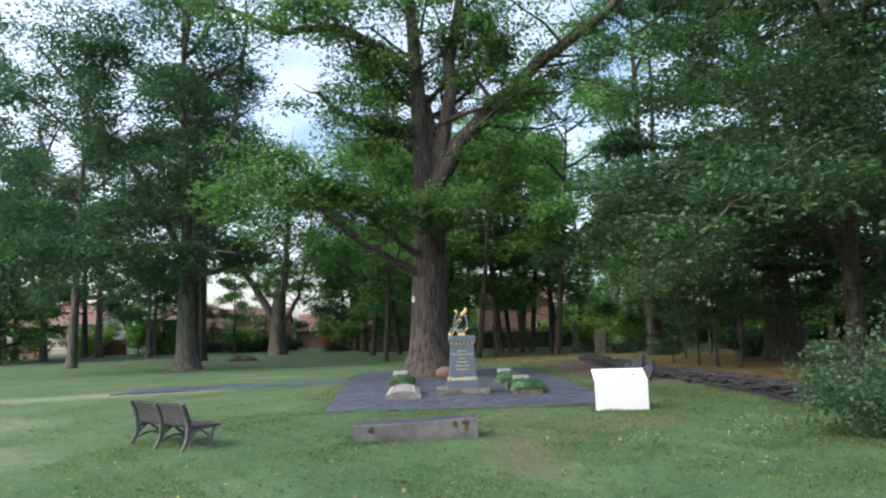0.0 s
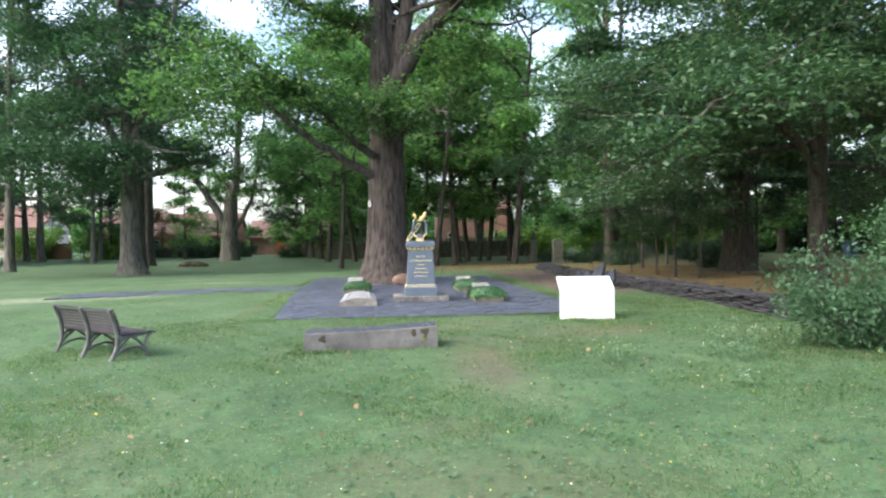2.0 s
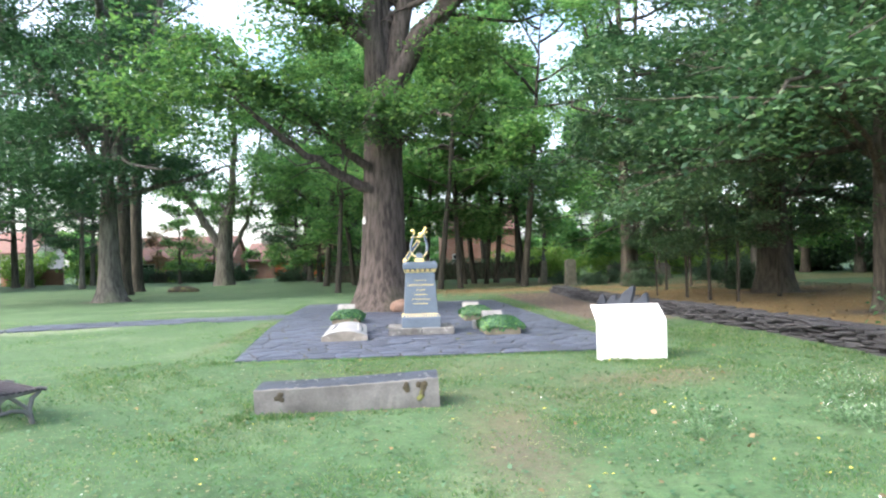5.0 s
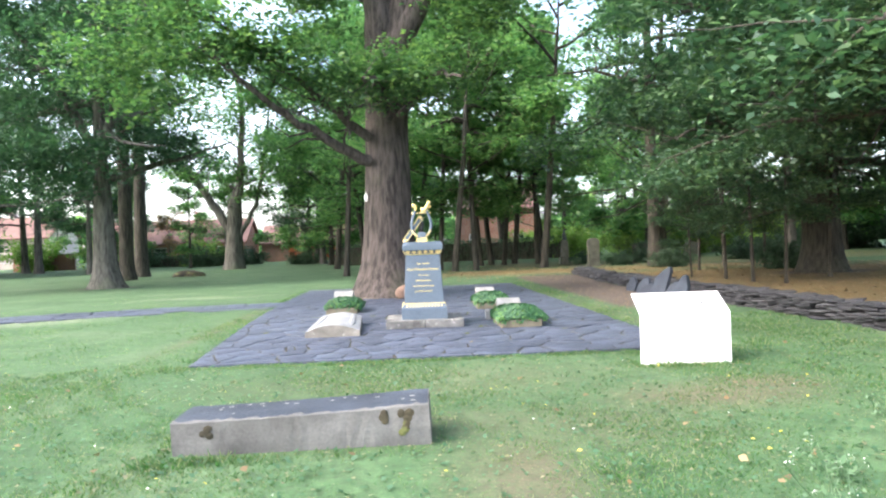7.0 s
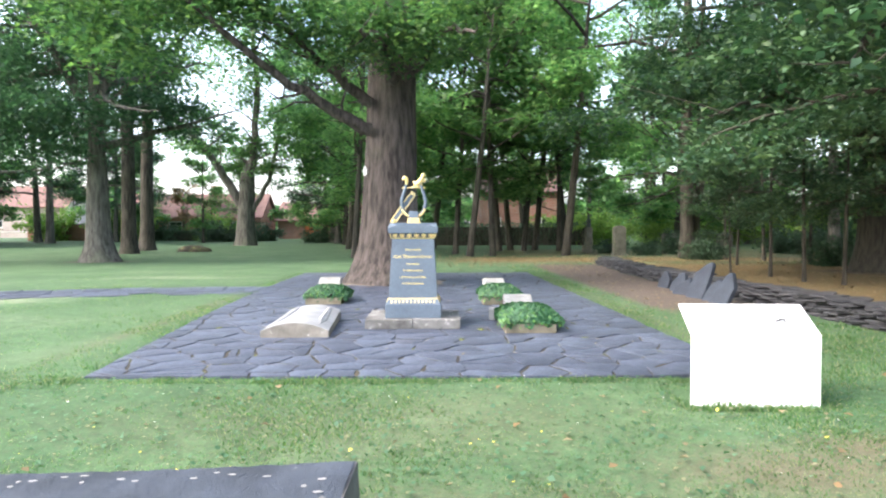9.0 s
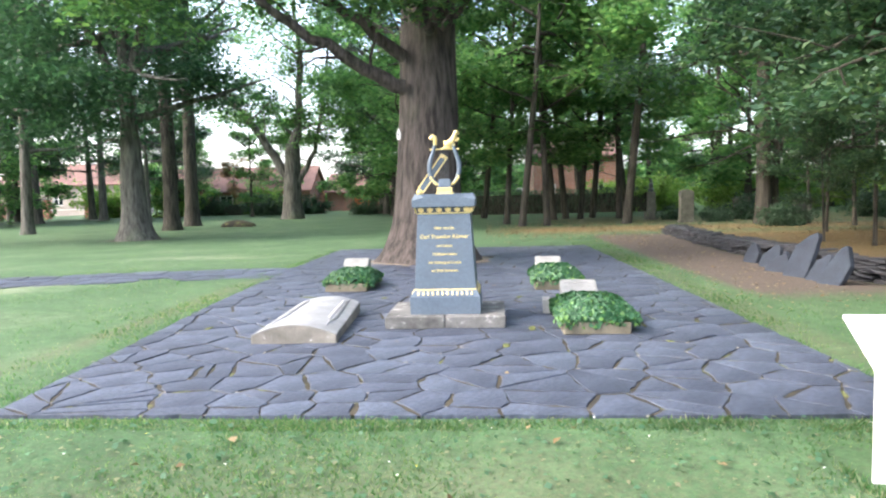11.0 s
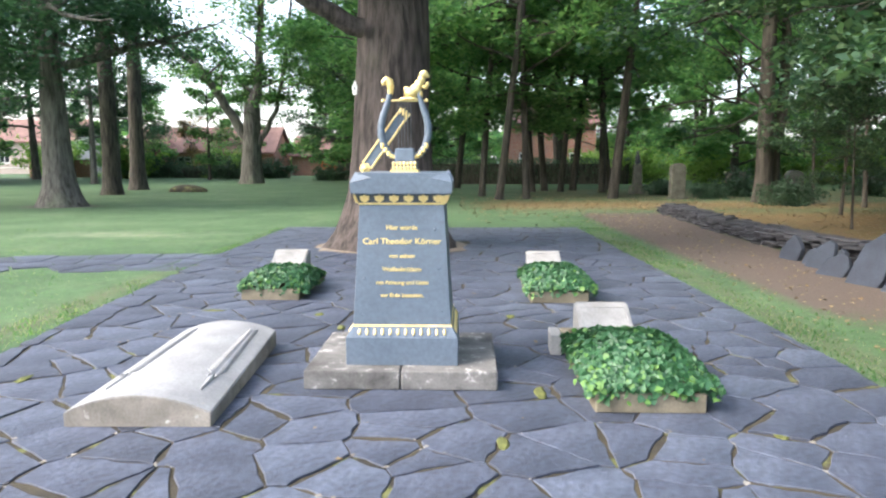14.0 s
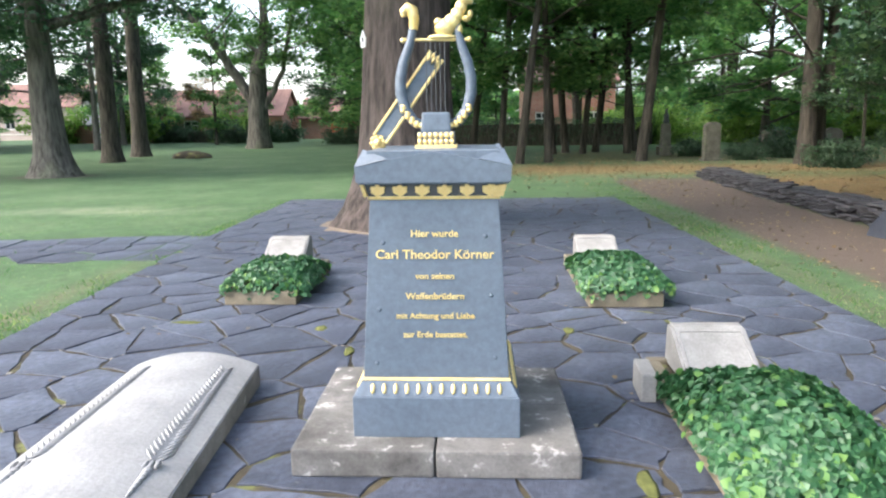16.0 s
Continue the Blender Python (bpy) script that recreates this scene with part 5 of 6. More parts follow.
for c, r in (((0, 0, 1.34), (0.17, 0.17, 0.1)), ((0, 0, 1.52), (0.13, 0.13, 0.17)), ((0, 0, 1.74), (0.08, 0.08, 0.09))):
    ball(c, r, 3, bm)
part("finial", bm, M_STRING, pil, "dark weathered finial", smooth=True)
pil.scale = (0.9, 0.9, 1.15)


# ---- houses beyond the park ----
def house(x0, x1, y0, depth, eave, ridge, wall, roof, label, windows, doors=()):
    z = float(ground_z(0, y0)) - 0.05
    h = thing("house", label, "house", (x0, y0, z))
    w, t = x1 - x0, 0.35
    holes = sorted([(a, a + b, c, c + d) for a, b, c, d in windows] + [(a, a + b, 0.0, c) for a, b, c in doors])
    cur = 0.0
    for a0, a1, b0, b1 in holes:
        part("front_wall", box(cur, a0, 0, t, 0, eave), wall, h)
        part("lintel_wall", box(a0, a1, 0, t, b1, eave), wall, h)
        if b0 > 0.02:
            part("parapet_wall", box(a0, a1, 0, t, 0, b0), wall, h)
        cur = a1
    part("front_wall", box(cur, w, 0, t, 0, eave), wall, h)
    part("back_wall", box(0, w, depth - t, depth, 0, eave), wall, h)
    for x in (0, w - t):
        part("gable_wall", prism([(t + 0.003, 0), (depth - t - 0.003, 0), (depth - t - 0.003, eave), (depth / 2, ridge - 0.25), (t + 0.003, eave)], t, "x", x), wall, h)
    part("floor_slab", box(t, w - t, t, depth - t, 0, 0.1), M_STRING, h)
    part("roof", prism([(-0.5, eave - 0.22), (-0.5, eave - 0.05), (depth / 2, ridge + 0.15), (depth + 0.5, eave - 0.05), (depth + 0.5, eave - 0.22), (depth / 2, ridge - 0.05)], w + 0.6, "x", -0.3), roof, h)
    for a, b, c, d in windows:
        win = part("window", box(a, a + b, t * 0.4, t * 0.5, c, c + d), M_GLASS, h, "dark glazed window with white frame")
        fr = bmesh.new()
        for q in ((a, a + 0.1, c, c + d), (a + b - 0.1, a + b, c, c + d), (a, a + b, c, c + 0.1), (a, a + b, c + d - 0.1, c + d), (a + b / 2 - 0.04, a + b / 2 + 0.04, c, c + d), (a, a + b, c + d * 0.6, c + d * 0.6 + 0.07)):
            box(q[0], q[1], t * 0.3, t * 0.6, q[2], q[3], bm=fr)
        part("window_frame", fr, M_PAINT, win)
        part("window_sill", box(a - 0.08, a + b + 0.08, -0.06, t * 0.4, c - 0.07, c - 0.005), M_PAINT, win)
    for a, b, c in doors:
        part("door", box(a, a + b, t * 0.4, t * 0.55, 0.0, c), M_DOOR, h, "red painted barn door")
    part("chimney", box(w * 0.6, w * 0.6 + 0.8, depth / 2 - 0.3, depth / 2 + 0.3, ridge - 0.6, ridge + 1.1, 0.02), wall, h)
    return h


house(-35, -18.6, 88.0, 7, 2.6, 5.2, M_BRICK, M_TILE, "long low red brick house with tiled roof and white windows", [(2.0, 1.5, 0.8, 1.3), (6.0, 1.5, 0.8, 1.3), (9.6, 1.5, 0.8, 1.3), (13.2, 1.5, 0.8, 1.3)])
house(-17.4, -2.5, 91.0, 7, 2.3, 4.3, M_BRICK_OLD, M_TILE, "brown brick barn with red doors and tiled roof", [(11.0, 1.3, 0.9, 1.2)], [(3.2, 1.8, 2.2), (7.6, 2.0, 2.2)])
house(5.9, 14.2, 82.0, 8, 5.2, 8.0, M_BRICK, M_TILE, "two-storey red brick house behind thin trees", [(1.0, 1.2, 0.9, 1.5), (5.8, 1.2, 0.9, 1.5)])
house(-66, -48, 102.0, 8, 4.2, 7.0, M_RENDER, M_TILE, "pale rendered house with red tiled roof behind the garden wall", [(2, 1.4, 1.4, 1.4), (8, 1.4, 1.4, 1.4), (14, 1.4, 1.4, 1.4)])


def garden_wall():
    z = float(ground_z(0, 84)) - 0.03
    w = thing("garden_wall", "brown brick garden wall with square piers and coping", "wall", (0, 84, z), kind="structure")
    for x0, x1 in ((-96, -54.6), (-53.8, -47.3), (-41.8, -36.0)):
        part("wall_panel", box(x0, x1, 0, 0.3, 0, 1.7), M_BRICK_OLD, w)
        part("coping", box(x0, x1, -0.06, 0.36, 1.702, 1.79, 0.01), M_BASE, w)
    for x in (-54.2, -46.9, -42.2):
        part("pier", box(x - 0.32, x + 0.32, -0.12, 0.5, 0, 2.1, 0.01), M_BRICK, w)
        part("pier_cap", box(x - 0.4, x + 0.4, -0.2, 0.58, 2.102, 2.22, 0.02), M_BASE, w)
    part("gate_rail", box(-46.5, -42.6, 0.1, 0.2, 0.9, 1.02, 0.01), M_PAINT, w, "white gate rail")


garden_wall()

# ---- weeds, flowers and fallen leaves ----
def weed(seed, h, n):
    rng = np.random.default_rng(seed)
    t = thing("white_flowering_weed", "pale green wild plant with small white flowers in the lawn", "wild plant", group="white-flowering weeds")
    stems, tips, flo = [], [], []
    for i in range(n):
        az, el = rng.uniform(0, 6.28), rng.uniform(0.75, 1.45)
        line = limb(rng, (0.08 * math.cos(az), 0.08 * math.sin(az), -0.02), (math.cos(az) * math.cos(el), math.sin(az) * math.cos(el), math.sin(el)), h * rng.uniform(0.5, 1.1), 5, 0.12, 0.0)
        stems.append(ring_tube(line, np.linspace(0.004, 0.002, 6), 4))
        tips.append(along(line, rng.uniform(0.1, 1.0, 16)) + rng.normal(size=(16, 3)) * 0.03)
        if rng.random() < 0.6:
            flo.append(line[-1] + rng.normal(size=(5, 3)) * 0.018)
    v, f = tubes(stems)
    tagged(part("stem_work", meshed("stem_work", v, f, M_LEAF_PALE), None, t), kind="stuff")
    v, f = leaves(np.concatenate(tips), 0.042, rng, 0.5)
    part("foliage", meshed("foliage", v, f, M_LEAF_PALE), None, t)
    v, f = leaves(np.concatenate(flo), 0.014, rng, 0.7, 0.9)
    part("blossom", meshed("blossom", v, f, M_PETAL), None, t)
    return t


for k, (x, y, h) in enumerate(((3.40, 11.2, 0.42), (4.96, 13.0, 0.36), (5.45, 12.7, 0.40), (4.93, 11.15, 0.46), (6.1, 12.2, 0.45), (5.15, 11.5, 0.40), (4.7, 11.5, 0.34), (5.8, 12.9, 0.32), (4.35, 9.8, 0.2), (3.7, 11.8, 0.26), (5.2, 12.2, 0.3))):
    stand(weed(300 + k, h, 9), x, y)

PATHS_CLEAR = ((-0.8, 1.25, 12.82, 13.4), (3.65, 4.77, 15.4, 15.95))


def lawn_points(rng, n, x0, x1, y0, y1):
    x, y = rng.uniform(x0, x1, n), rng.uniform(y0, y1, n)
    keep = ~((x > pave_left(y) - 0.02) & (x < pave_right(y) + 0.02) & (y > PAVE_Y0 - 0.04) & (y < PAVE_Y1))
    keep &= ~((np.abs(y - path_mid(x)) < 0.62) & (x < -2.1) & (x > -9))
    for a, b, c, d in PATHS_CLEAR:
        keep &= ~((x > a) & (x < b) & (y > c) & (y < d))
    m = masks(x, y)
    keep &= rng.random(n) > np.maximum(np.maximum(m["soil"], m["litter"]) * 1.5, m["pale"] * 0.6)
    return x[keep], y[keep]


def grass():
    rng = np.random.default_rng(77)
    xs, ys, hs = [], [], []
    for n, x0, x1, y0, y1, h in ((190000, -5, 7, 4.0, 16.6, 0.030), (60000, -5, 7.5, 8.0, 16.6, 0.034), (40000, -9, 8, 4.0, 26, 0.038), (40000, -14, -5, 4.0, 27, 0.032), (12000, -9, -2.0, 15, 31, 0.034), (14000, 4.0, 7.0, 16, 36, 0.045), (16000, 5.4, 7.6, 9, 20, 0.055), (2600, -0.95, 1.35, 12.6, 13.5, 0.055), (1500, 3.6, 4.85, 15.28, 15.62, 0.055), (9000, -2.75, -1.75, 16, 31, 0.05), (8000, -1.95, 4.85, 16.2, 16.47, 0.045), (7000, 4.2, 4.95, 16.4, 31, 0.05)):
        x, y = lawn_points(rng, n, x0, x1, y0, y1)
        xs.append(x)
        ys.append(y)
        hs.append(h * rng.uniform(0.5, 1.25, len(x)))
    x, y, h = np.concatenate(xs), np.concatenate(ys), np.concatenate(hs)
    clump = 0.85 + 0.12 * np.sin(x * 5.1 + 2 * np.sin(y * 3.3)) + 0.12 * np.sin(y * 4.7 + 2.3 * np.sin(x * 2.9)) + 0.1 * np.sin(x * 13 + y * 9)
    h = h * clump
    n = len(x)
    z = ground_z(x, y) - 0.012
    a = rng.uniform(0, 2 * np.pi, n)
    w = h * rng.uniform(0.09, 0.2, n) + 0.002
    lx, ly = rng.normal(size=n) * h * 0.55, rng.normal(size=n) * h * 0.55
    p = np.stack([x, y, z], 1)
    s = np.stack([np.cos(a) * w, np.sin(a) * w, 0 * w], 1)
    v = np.stack([p - s, p + s, p + np.stack([lx, ly, h], 1)], 1).reshape(-1, 3)
    g = part("grass", meshed("grass", v, np.arange(3 * n).reshape(-1, 3), M_BLADE), None)
    tagged(g, "short lawn grass blades with dry straw among them", "grass", kind="stuff")


grass()


def scatter(name, label, cat, n, area, size, mat, seed, up, lift, on=None):
    rng = np.random.default_rng(seed)
    x, y = lawn_points(rng, n, *area) if on is None else on(rng, n)
    c = np.stack([x, y, ground_z(x, y) + lift * rng.uniform(0.6, 1.1, len(x))], 1)
    v, f = leaves(c, size, rng, up, 0.8, 0.5)
    o = part(name, meshed(name, v, f, mat), None)
    tagged(o, label, cat, kind="stuff")


scatter("daisies", "tiny white clover and daisy heads in the grass", "flowers", 260, (-4.5, 7, 3.5, 16.4), 0.02, M_PETAL, 401, 0.8, 0.05)
scatter("dandelions", "small yellow flower heads in the grass", "flowers", 170, (-4.5, 7, 3.5, 16.6), 0.03, M_YELLOW, 402, 0.8, 0.055)
scatter("fallen_leaves", "scattered dry fallen leaves on the lawn", "leaves", 260, (-4, 6, 4.0, 16.4), 0.055, M_DEADLEAF, 403, 0.8, 0.05)
scatter("dry_clippings", "dry straw-coloured grass clippings lying in the lawn", "grass clippings", 5000, (-4.5, 7, 5.0, 16.4), 0.032, M_CLIPPING, 408, 0.85, 0.03)
scatter("clover_leaves", "patches of small blue-green clover leaves in the lawn", "clover", 9000, (-4.5, 7, 5.0, 16.4), 0.04, M_CLOVER, 409, 0.8, 0.032)
scatter("litter_leaves", "brown leaf litter under the trees", "leaves", 4200, (0, 0, 0, 0), 0.085, M_DEADLEAF, 404, 0.85, 0.015, lambda rng, n: (rng.uniform(1.5, 22, n), rng.normal(40.0, 3.4, n)))
scatter("wall_litter", "dry leaves and twigs on bare soil by the slate wall", "leaves", 600, (0, 0, 0, 0), 0.05, M_DEADLEAF, 405, 0.85, 0.012, lambda rng, n: (rng.uniform(5.0, 6.8, n), rng.uniform(20.5, 35, n)))
scatter("lime_litter", "brown leaf litter under the limes", "leaves", 2600, (0, 0, 0, 0), 0.08, M_DEADLEAF, 406, 0.85, 0.012, lambda rng, n: (rng.uniform(8.6, 20, n), rng.uniform(14, 36, n)))
scatter("pavement_leaves", "few dry leaves lying on the paving", "leaves", 46, (0, 0, 0, 0), 0.035, M_DEADLEAF, 407, 0.9, 0.044, lambda rng, n: (rng.uniform(-1.7, 4.2, n), rng.uniform(16.7, 30, n)))

# far blue bin and parked things glimpsed between the limes
bin_ob = thing("blue_bin", "blue plastic waste bin under the trees", "bin", (30.0, 45.0, float(ground_z(30.0, 45.0))))
part("tub", box(-0.32, 0.32, -0.32, 0.32, 0, 0.95, 0.05, 2, (1.1, 1.1)), M_BLUE, bin_ob)
part("lid", box(-0.37, 0.37, -0.37, 0.37, 0.95, 1.03, 0.03), M_BLUE, bin_ob)


# ---- slate pieces: paving, path, wall ----
def clip_poly(poly, n, c):
    """Keeps the side of a polygon where n.p <= c."""
    out = []
    for i in range(len(poly)):
        a, b = poly[i], poly[(i + 1) % len(poly)]
        da, db = n[0] * a[0] + n[1] * a[1] - c, n[0] * b[0] + n[1] * b[1] - c
        if da <= 0:
            out.append(a)
        if (da < 0) != (db < 0) and abs(da - db) > 1e-9:
            t = da / (da - db)
            out.append((a[0] + (b[0] - a[0]) * t, a[1] + (b[1] - a[1]) * t))
    return out


def cells(seeds, bounds, joint, rng):
    """Irregular flags: the cells of scattered seeds, with joints between them."""
    seeds = np.asarray(seeds)
    got = []
    for s in seeds:
        d = seeds - s
        dist = np.hypot(d[:, 0], d[:, 1])
        poly = [(s[0] - 2, s[1] - 2), (s[0] + 2, s[1] - 2), (s[0] + 2, s[1] + 2), (s[0] - 2, s[1] + 2)]
        for k in np.argsort(dist)[1:40]:
            n = d[k] / dist[k]
            mid = s + d[k] / 2
            poly = clip_poly(poly, n, float(n @ mid) - joint * rng.choice([0.25, 0.4, 0.6, 0.9, 1.5]))
            if len(poly) < 3:
                break
        for n, c in bounds:
            poly = clip_poly(poly, n, c) if len(poly) > 2 else poly
        if len(poly) > 2:
            area = 0.5 * abs(sum(poly[i][0] * poly[(i + 1) % len(poly)][1] - poly[(i + 1) % len(poly)][0] * poly[i][1] for i in range(len(poly))))
            if area > 0.012:
                got.append(poly)
    return got


def flag_arrays(poly, rng, thick, z):
    """A flag with chipped, softened edges, slightly tilted: rings of vertices from the bottom to the top."""
    pts = []
    for i in range(len(poly)):
        a, b = np.array(poly[i]), np.array(poly[(i + 1) % len(poly)])
        L = np.hypot(*(b - a))
        pts.append(a)
        for t in ([0.2, 0.4, 0.6, 0.8] if L > 0.4 else [0.33, 0.66] if L > 0.2 else [0.5] if L > 0.1 else []):
            q = a + (b - a) * t
            nrm = np.array([(b - a)[1], -(b - a)[0]]) / L
            pts.append(q + nrm * rng.uniform(-0.020, 0.007))
    p = np.array(pts)
    c = p.mean(0)
    tilt = rng.normal(size=2) * 0.004
    h = z + rng.normal() * 0.0025 + (p - c) @ tilt
    inn = c + (p - c) * (1 - 0.004 / np.maximum(np.hypot(*(p - c).T), 0.06))[:, None]
    v = np.concatenate([np.column_stack([p, np.full(len(p), z - thick)]), np.column_stack([p, h - 0.003]), np.column_stack([inn, h])])
    n = len(p)
    f = []
    for r in range(2):
        for i in range(n):
            j = (i + 1) % n
            f.append((r * n + i, r * n + j, (r + 1) * n + j, (r + 1) * n + i))
    f.append(tuple(range(2 * n, 3 * n)))
    return v, f, c


def lay(polys, parent, name, rng, z, thick, limit, mat, rest_name, rest_label, order):
    """Lays the nearest flags as parts and joins the others."""
    polys = sorted(polys, key=order)
    rest_v, rest_f, k = [], [], 0
    for i, poly in enumerate(polys):
        if sum((poly[j][0] * poly[(j + 1) % len(poly)][1] - poly[(j + 1) % len(poly)][0] * poly[j][1]) for j in range(len(poly))) < 0:
            poly = poly[::-1]
        v, f, c = flag_arrays(poly, rng, thick, z)
        if i < limit:
            me = bpy.data.meshes.new(name)
            v = v - np.array([c[0], c[1], 0])
            me.from_pydata(v.tolist(), [], f)
            me.materials.append(mat)
            o = new(name, me)
            o.parent = parent
            o.location = (c[0], c[1], 0)
        else:
            rest_v += v.tolist()
            rest_f += [tuple(q + k for q in face) for face in f]
            k += len(v)
    if rest_v:
        me = bpy.data.meshes.new(rest_name)
        me.from_pydata(rest_v, [], rest_f)
        me.materials.append(mat)
        o = new(rest_name, me)
        o.parent = parent
        tagged(o, rest_label, kind="stuff")


def paving():
    rng = np.random.default_rng(2024)
    pv = thing("pavement", "irregular blue-grey slate flagstone paving with mossy joints", "paving", kind="structure")
    bm = bmesh.new()
    ys = np.linspace(PAVE_Y0 + 0.03, PAVE_Y1, 24)
    a = [bm.verts.new((float(pave_left(y)) + 0.02, y, -0.2975)) for y in ys]
    b = [bm.verts.new((float(pave_right(y)) - 0.02, y, -0.2975)) for y in ys]
    for i in range(len(ys) - 1):
        bm.faces.new((a[i], b[i], b[i + 1], a[i + 1]))
    part("joint_bed", bm, M_JOINT, pv, "dark mossy soil in the joints")
    seeds, row = [], 0
    y = 16.6
    while y < 31.2:
        x = -2.5 + (row % 2) * 0.3
        step = rng.choice([0.26, 0.36, 0.5])
        while x < 5.0:
            seeds.append((x + rng.normal() * 0.10, y + rng.normal() * 0.12))
            x += rng.choice([0.28, 0.42, 0.56, 0.8]) * rng.uniform(0.9, 1.1)
        y += step
        row += 1
    def edge(p, q):
        d = np.array(q) - np.array(p)
        n = np.array([d[1], -d[0]]) / np.hypot(*d)
        return n, float(n @ np.array(p))
    ring = [(-1.80, 16.47), (4.72, 16.45), (4.30, 30.95), (-2.50, 31.0), (-2.46, 26.0), (-2.23, 21.5)]
    bounds = [edge(ring[i], ring[(i + 1) % len(ring)]) for i in range(len(ring))]
    polys = cells(seeds, bounds, 0.013, rng)
    polys = [p for p in polys if math.hypot((np.mean([q[0] for q in p]) - OX) / 1.45, (np.mean([q[1] for q in p]) - 27.45) / 1.15) > 1]
    lay(polys, pv, "flagstone", rng, PZ, 0.03, 300, M_SLATE, "far_flagstones", "further slate flagstones", lambda p: np.mean([q[1] for q in p]))
    chips = np.array([(q[0] + rng.normal() * 0.012, q[1] + rng.normal() * 0.012, PZ - 0.002) for p in polys for q in p if rng.random() < 0.22])
    v, f = leaves(chips, 0.034, rng, 0.92, 0.7, 0.6)
    tagged(part("joint_chips", meshed("joint_chips", v, f, M_CHIP), None, pv, "pale stone chips and grit in the joints"), kind="stuff")
    ea = bmesh.new()
    n = 40
    rim = [ea.verts.new((OX + (1.5 + 0.1 * math.sin(i * 1.9)) * math.cos(i * 2 * math.pi / n), 27.45 + (1.25 + 0.08 * math.sin(i * 2.7)) * math.sin(i * 2 * math.pi / n), -0.296)) for i in range(n)]
    mid = ea.verts.new((OX, 27.45, -0.22))
    for i in range(n):
        ea.faces.new((rim[i], rim[(i + 1) % n], mid))
    e = part("tree_pit", ea, M_SAND, pv, "bare tan earth round the oak foot")
    for x, y, rx, ry in ((-0.95, 21.9, 0.17, 0.05), (0.20, 21.75, 0.06, 0.10), (0.52, 21.2, 0.05, 0.12), (2.15, 21.7, 0.05, 0.1), (1.9, 18.55, 0.04, 0.12), (2.2, 19.4, 0.05, 0.16), (3.5, 18.7, 0.05, 0.07), (-1.5, 19.6, 0.05, 0.12)):
        bm = ball((0, 0, 0), (rx * 0.8, ry * 0.8, 0.004), 2)
        for v in bm.verts:
            v.co.xy *= 1 + 0.5 * noise.noise(v.co * 30 + Vector((x, y, 0)))
        o = part("moss_patch", bm, M_MOSS, pv, "green and rust moss in a joint", smooth=True)
        o.location = (x, y, PZ + 0.002)
    # path of the same slate
    pt = thing("path", "narrow slate path leaving the paving across the lawn", "path", kind="structure")
    seeds = []
    for x in np.arange(-2.6, -10.5, -0.52):
        m = float(path_mid(x))
        for dy in (-0.5, 0.0, 0.5):
            seeds.append((x + rng.normal() * 0.12, m + dy + rng.normal() * 0.08))
    for x in np.arange(-2.6, -10.5, -0.6):
        m = float(path_mid(x))
        seeds += [(x, m + 1.35), (x, m - 1.35)]
    seeds += [(-1.9, 25.0), (-1.9, 25.5), (-1.9, 26.0)]
    polys = cells(seeds, [(np.array([1.0, 0.0]), -2.47), (np.array([-1.0, 0.0]), 9.4)], 0.016, rng)
    polys = [p for p in polys if abs(np.mean([q[1] for q in p]) - float(path_mid(np.mean([q[0] for q in p])))) < 0.8]
    lay(polys, pt, "flagstone", rng, -0.303, 0.03, 120, M_SLATE, "far_flagstones", "", lambda p: -np.mean([q[0] for q in p]))


def rough_slab(rng, lx, ly, lz):
    """A split piece of slate with a ragged outline, about 40 triangles."""
    n = int(rng.integers(7, 10))
    a = np.sort(rng.uniform(0, 2 * np.pi, n) * 0.25 + np.arange(n) * 2 * np.pi / n * 0.97)
    r = rng.uniform(0.78, 1.08, n)
    p = np.stack([np.cos(a) * r * lx / 2, np.sin(a) * r * ly / 2], 1)
    p /= np.maximum(1, (np.abs(p / np.array([lx / 2, ly / 2])) ** 6).sum(1, keepdims=True) ** (1 / 6))
    inn = p * 0.93
    v = np.concatenate([np.column_stack([inn, np.zeros(n)]), np.column_stack([p, np.full(n, lz * 0.3) + rng.normal(size=n) * lz * 0.06]), np.column_stack([p * rng.uniform(0.96, 1.0, (n, 1)), np.full(n, lz * 0.8)]), np.column_stack([inn * 0.98, np.full(n, lz) + rng.normal(size=n) * lz * 0.05])])
    f = [tuple(range(n))[::-1]]
    for k in range(3):
        for i in range(n):
            j = (i + 1) % n
            f.append((k * n + i, k * n + j, (k + 1) * n + j, (k + 1) * n + i))
    f.append(tuple(range(3 * n, 4 * n)))
    return v, f


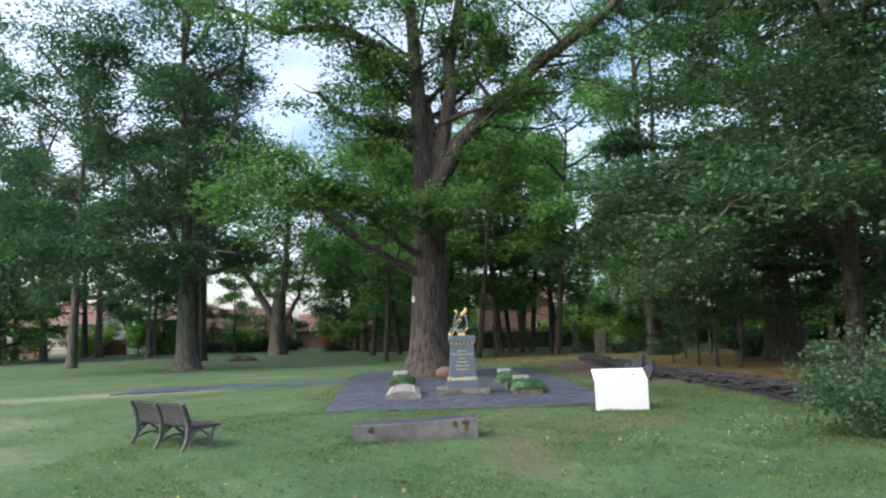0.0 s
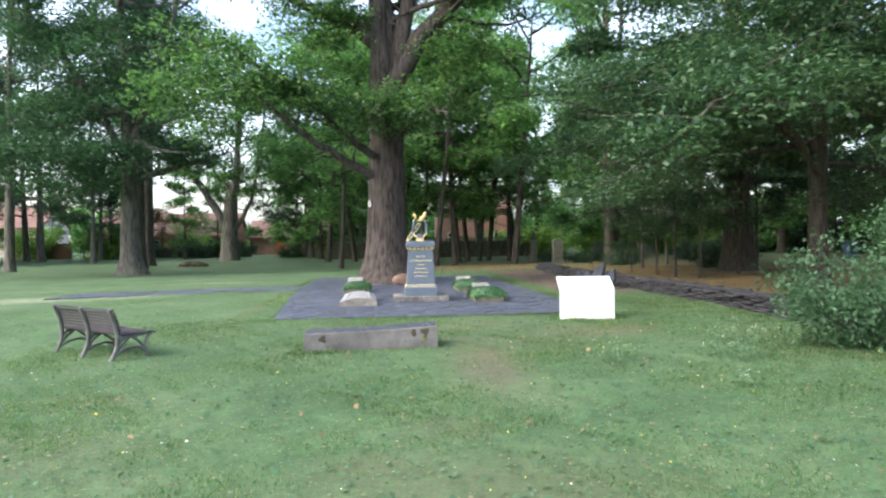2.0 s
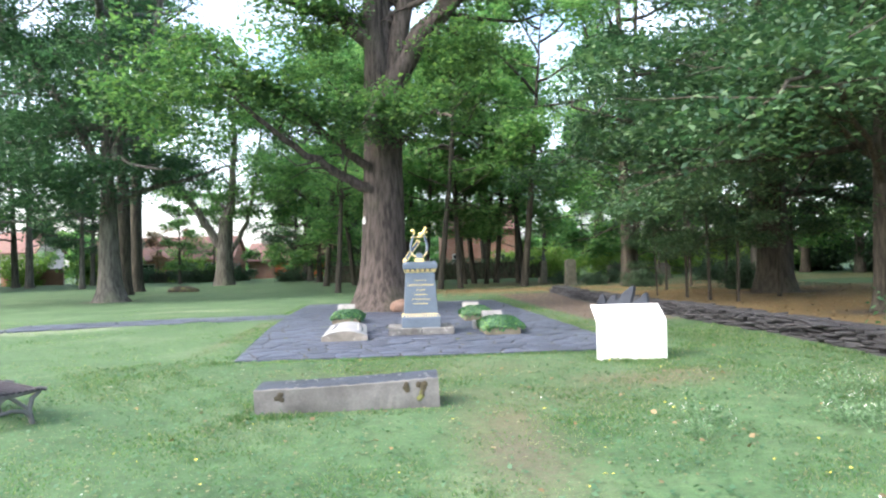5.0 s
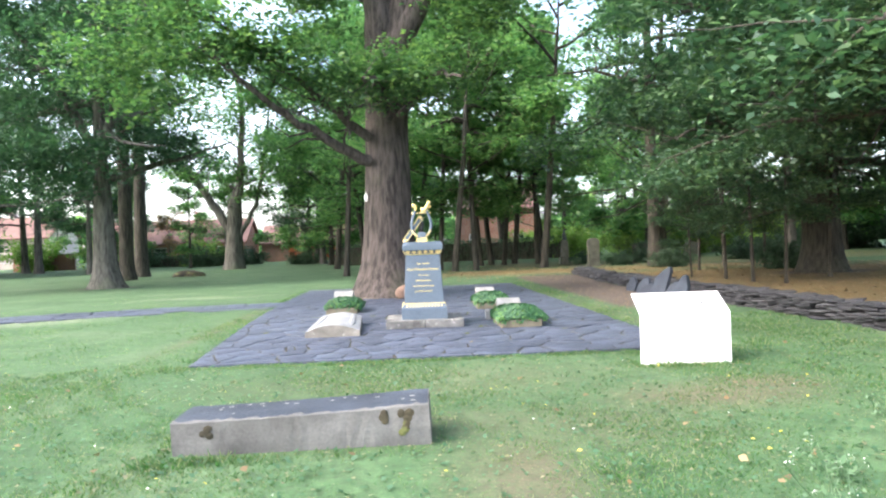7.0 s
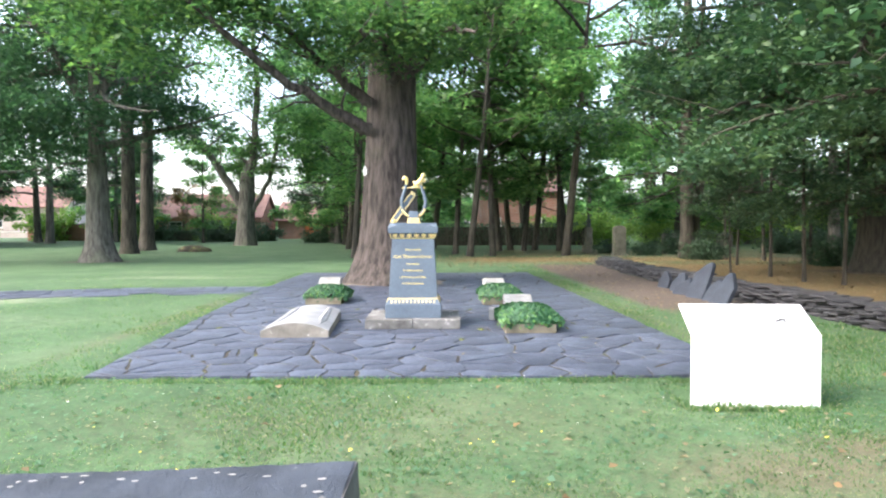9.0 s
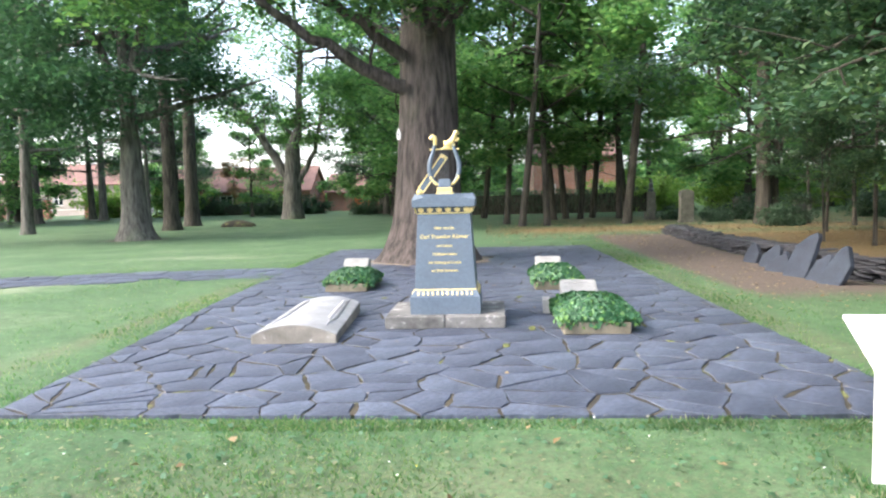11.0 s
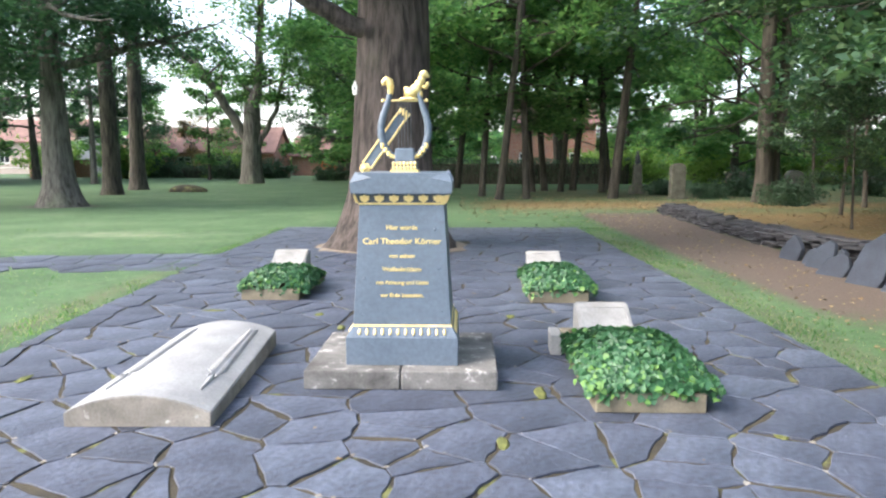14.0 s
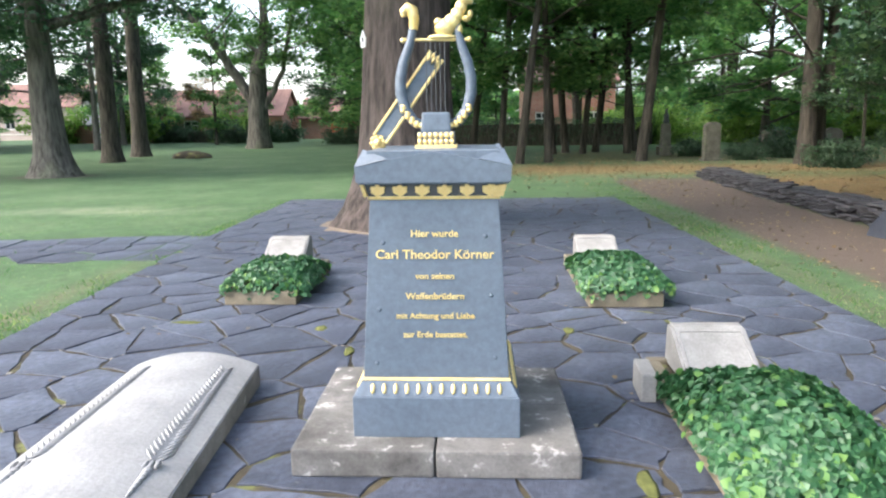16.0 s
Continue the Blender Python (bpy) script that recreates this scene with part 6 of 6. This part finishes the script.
def slate_wall():
    rng = np.random.default_rng(66)
    w = thing("slate_wall", "low dry-stacked wall of dark split slate pieces", "dry wall", kind="structure")
    shapes = []
    for k in range(12):
        v, f = rough_slab(rng, 1.0, 1.0, 1.0)
        me = bpy.data.meshes.new("slate_piece")
        me.from_pydata(v.tolist(), [], f)
        me.materials.append(M_SLATE_DARK)
        shapes.append((me, v, f))
    ys = np.array([9.0, 14.0, 18.0, 22.0, 25.0, 28.0, 31.0, 36.6])
    xs = np.array([7.95, 7.7, 7.7, 7.5, 7.2, 7.15, 7.2, 7.6])
    pieces = []
    for course in range(9):
        y = 11.6 + rng.uniform(0, 0.4)
        z = float(-0.345 + 0.041 * course)
        while y < 36.4:
            L = rng.uniform(0.26, 0.62)
            yc = y + L / 2
            end = np.clip((36.9 - yc) / 1.2, 0.15, 1.0) * np.interp(yc, [24, 32], [1.0, 0.8])
            if course / 9.0 < end:
                x = float(np.interp(yc, ys, xs))
                slope = float(np.interp(yc + 0.3, ys, xs) - np.interp(yc - 0.3, ys, xs)) / 0.6
                yaw = 90 - math.degrees(math.atan(slope)) + rng.normal() * 7
                th = 0.041 * rng.uniform(0.75, 1.1)
                pieces.append((yc, pose(x + 0.17 + 0.015 * course / 3 + rng.normal() * 0.04, yc, z + rng.normal() * 0.004, rng.normal() * 2.5, rng.normal() * 2.5, yaw) @ Matrix.Diagonal((L * 1.08, rng.uniform(0.3, 0.42), th, 1))))
                if course in (7, 8) or end < 0.9:
                    pieces.append((yc + 40, pose(x + 0.52 + rng.normal() * 0.05, yc, z + rng.normal() * 0.005, rng.normal() * 3, rng.normal() * 3, yaw + rng.normal() * 20) @ Matrix.Diagonal((L * 1.1, rng.uniform(0.36, 0.5), th, 1))))
            y += L * 0.98
    pieces.sort(key=lambda q: abs(q[0] - 16.0))
    rv, rf, k = [], [], 0
    for i, (yc, m) in enumerate(pieces):
        me, v, f = shapes[i % 12]
        if i < 300:
            o = new("slate_piece", me)
            o.parent = w
            o.matrix_basis = m
        else:
            a = np.array(m)
            rv += (v @ a[:3, :3].T + a[:3, 3]).tolist()
            rf += [tuple(q + k for q in face) for face in f]
            k += len(v)
    me = bpy.data.meshes.new("further_slate")
    me.from_pydata(rv, [], rf)
    me.materials.append(M_SLATE_DARK)
    o = new("further_slate", me)
    o.parent = w
    tagged(o, "further stacked slate pieces", kind="stuff")
    bm = bmesh.new()
    cy = np.linspace(11.9, 35.6, 36)
    prof = [(0.24, -0.34), (0.26, -0.09), (0.72, -0.09), (0.78, -0.34)]
    rings = [[bm.verts.new((float(np.interp(y, ys, xs)) + dx, y, z)) for dx, z in prof] for y in cy]
    for a, b in zip(rings, rings[1:]):
        for q in range(3):
            bm.faces.new((a[q], b[q], b[q + 1], a[q + 1]))
    bm.faces.new(rings[0])
    bm.faces.new(rings[-1][::-1])
    part("rubble_core", bm, M_JOINT, w, "dark rubble inside the wall")


def standing_slates():
    rng = np.random.default_rng(91)
    for x, y, wdt, h, lean, yaw, t in ((6.86, 25.95, 0.62, 0.52, 20, -50, 0.09), (6.92, 25.45, 0.32, 0.46, 16, -58, 0.1), (6.86, 25.1, 0.56, 0.60, 18, -46, 0.08), (6.74, 24.45, 0.62, 0.46, 34, -36, 0.1), (6.78, 23.75, 0.74, 0.95, 24, -44, 0.1), (6.84, 23.2, 0.46, 0.62, 30, -50, 0.1), (6.84, 22.7, 0.62, 0.78, 22, -44, 0.1), (6.98, 24.75, 0.44, 0.45, 14, -52, 0.08)):
        peak, sl = rng.uniform(-0.25, 0.3), rng.uniform(0.78, 0.92)
        outline = [(-0.46, 0.0), (-0.50, 0.34 * rng.uniform(0.8, 1.2)), (-0.44, 0.66 * rng.uniform(0.9, 1.1)), (peak - 0.18, sl + 0.08), (peak + 0.06, 1.0), (peak + 0.2, 0.93), (0.42, 0.68 * rng.uniform(0.9, 1.15)), (0.5, 0.3 * rng.uniform(0.8, 1.3)), (0.40, 0.0)]
        pts = [(q[0] * wdt * 0.66 * rng.uniform(0.9, 1.05), q[1] * h * 0.95) for q in outline]
        bm = prism(pts, t, "y", -t / 2)
        bmesh.ops.bevel(bm, geom=bm.edges[:], offset=0.012, segments=1, affect="EDGES")
        bmesh.ops.translate(bm, verts=bm.verts[:], vec=(0, 0, -0.08))
        o = part("standing_slate", bm, M_SLATE_LOOSE)
        o.matrix_basis = pose(x, y, -0.33, 8 - lean, 0, yaw - 24) @ pose(0, 0, 0, 0, rng.uniform(14, 30), 0)
        tagged(o, "rough blue-grey slate slab leaning against the dry wall", "slate slab", "standing slates")


standing_slates()
paving()
slate_wall()
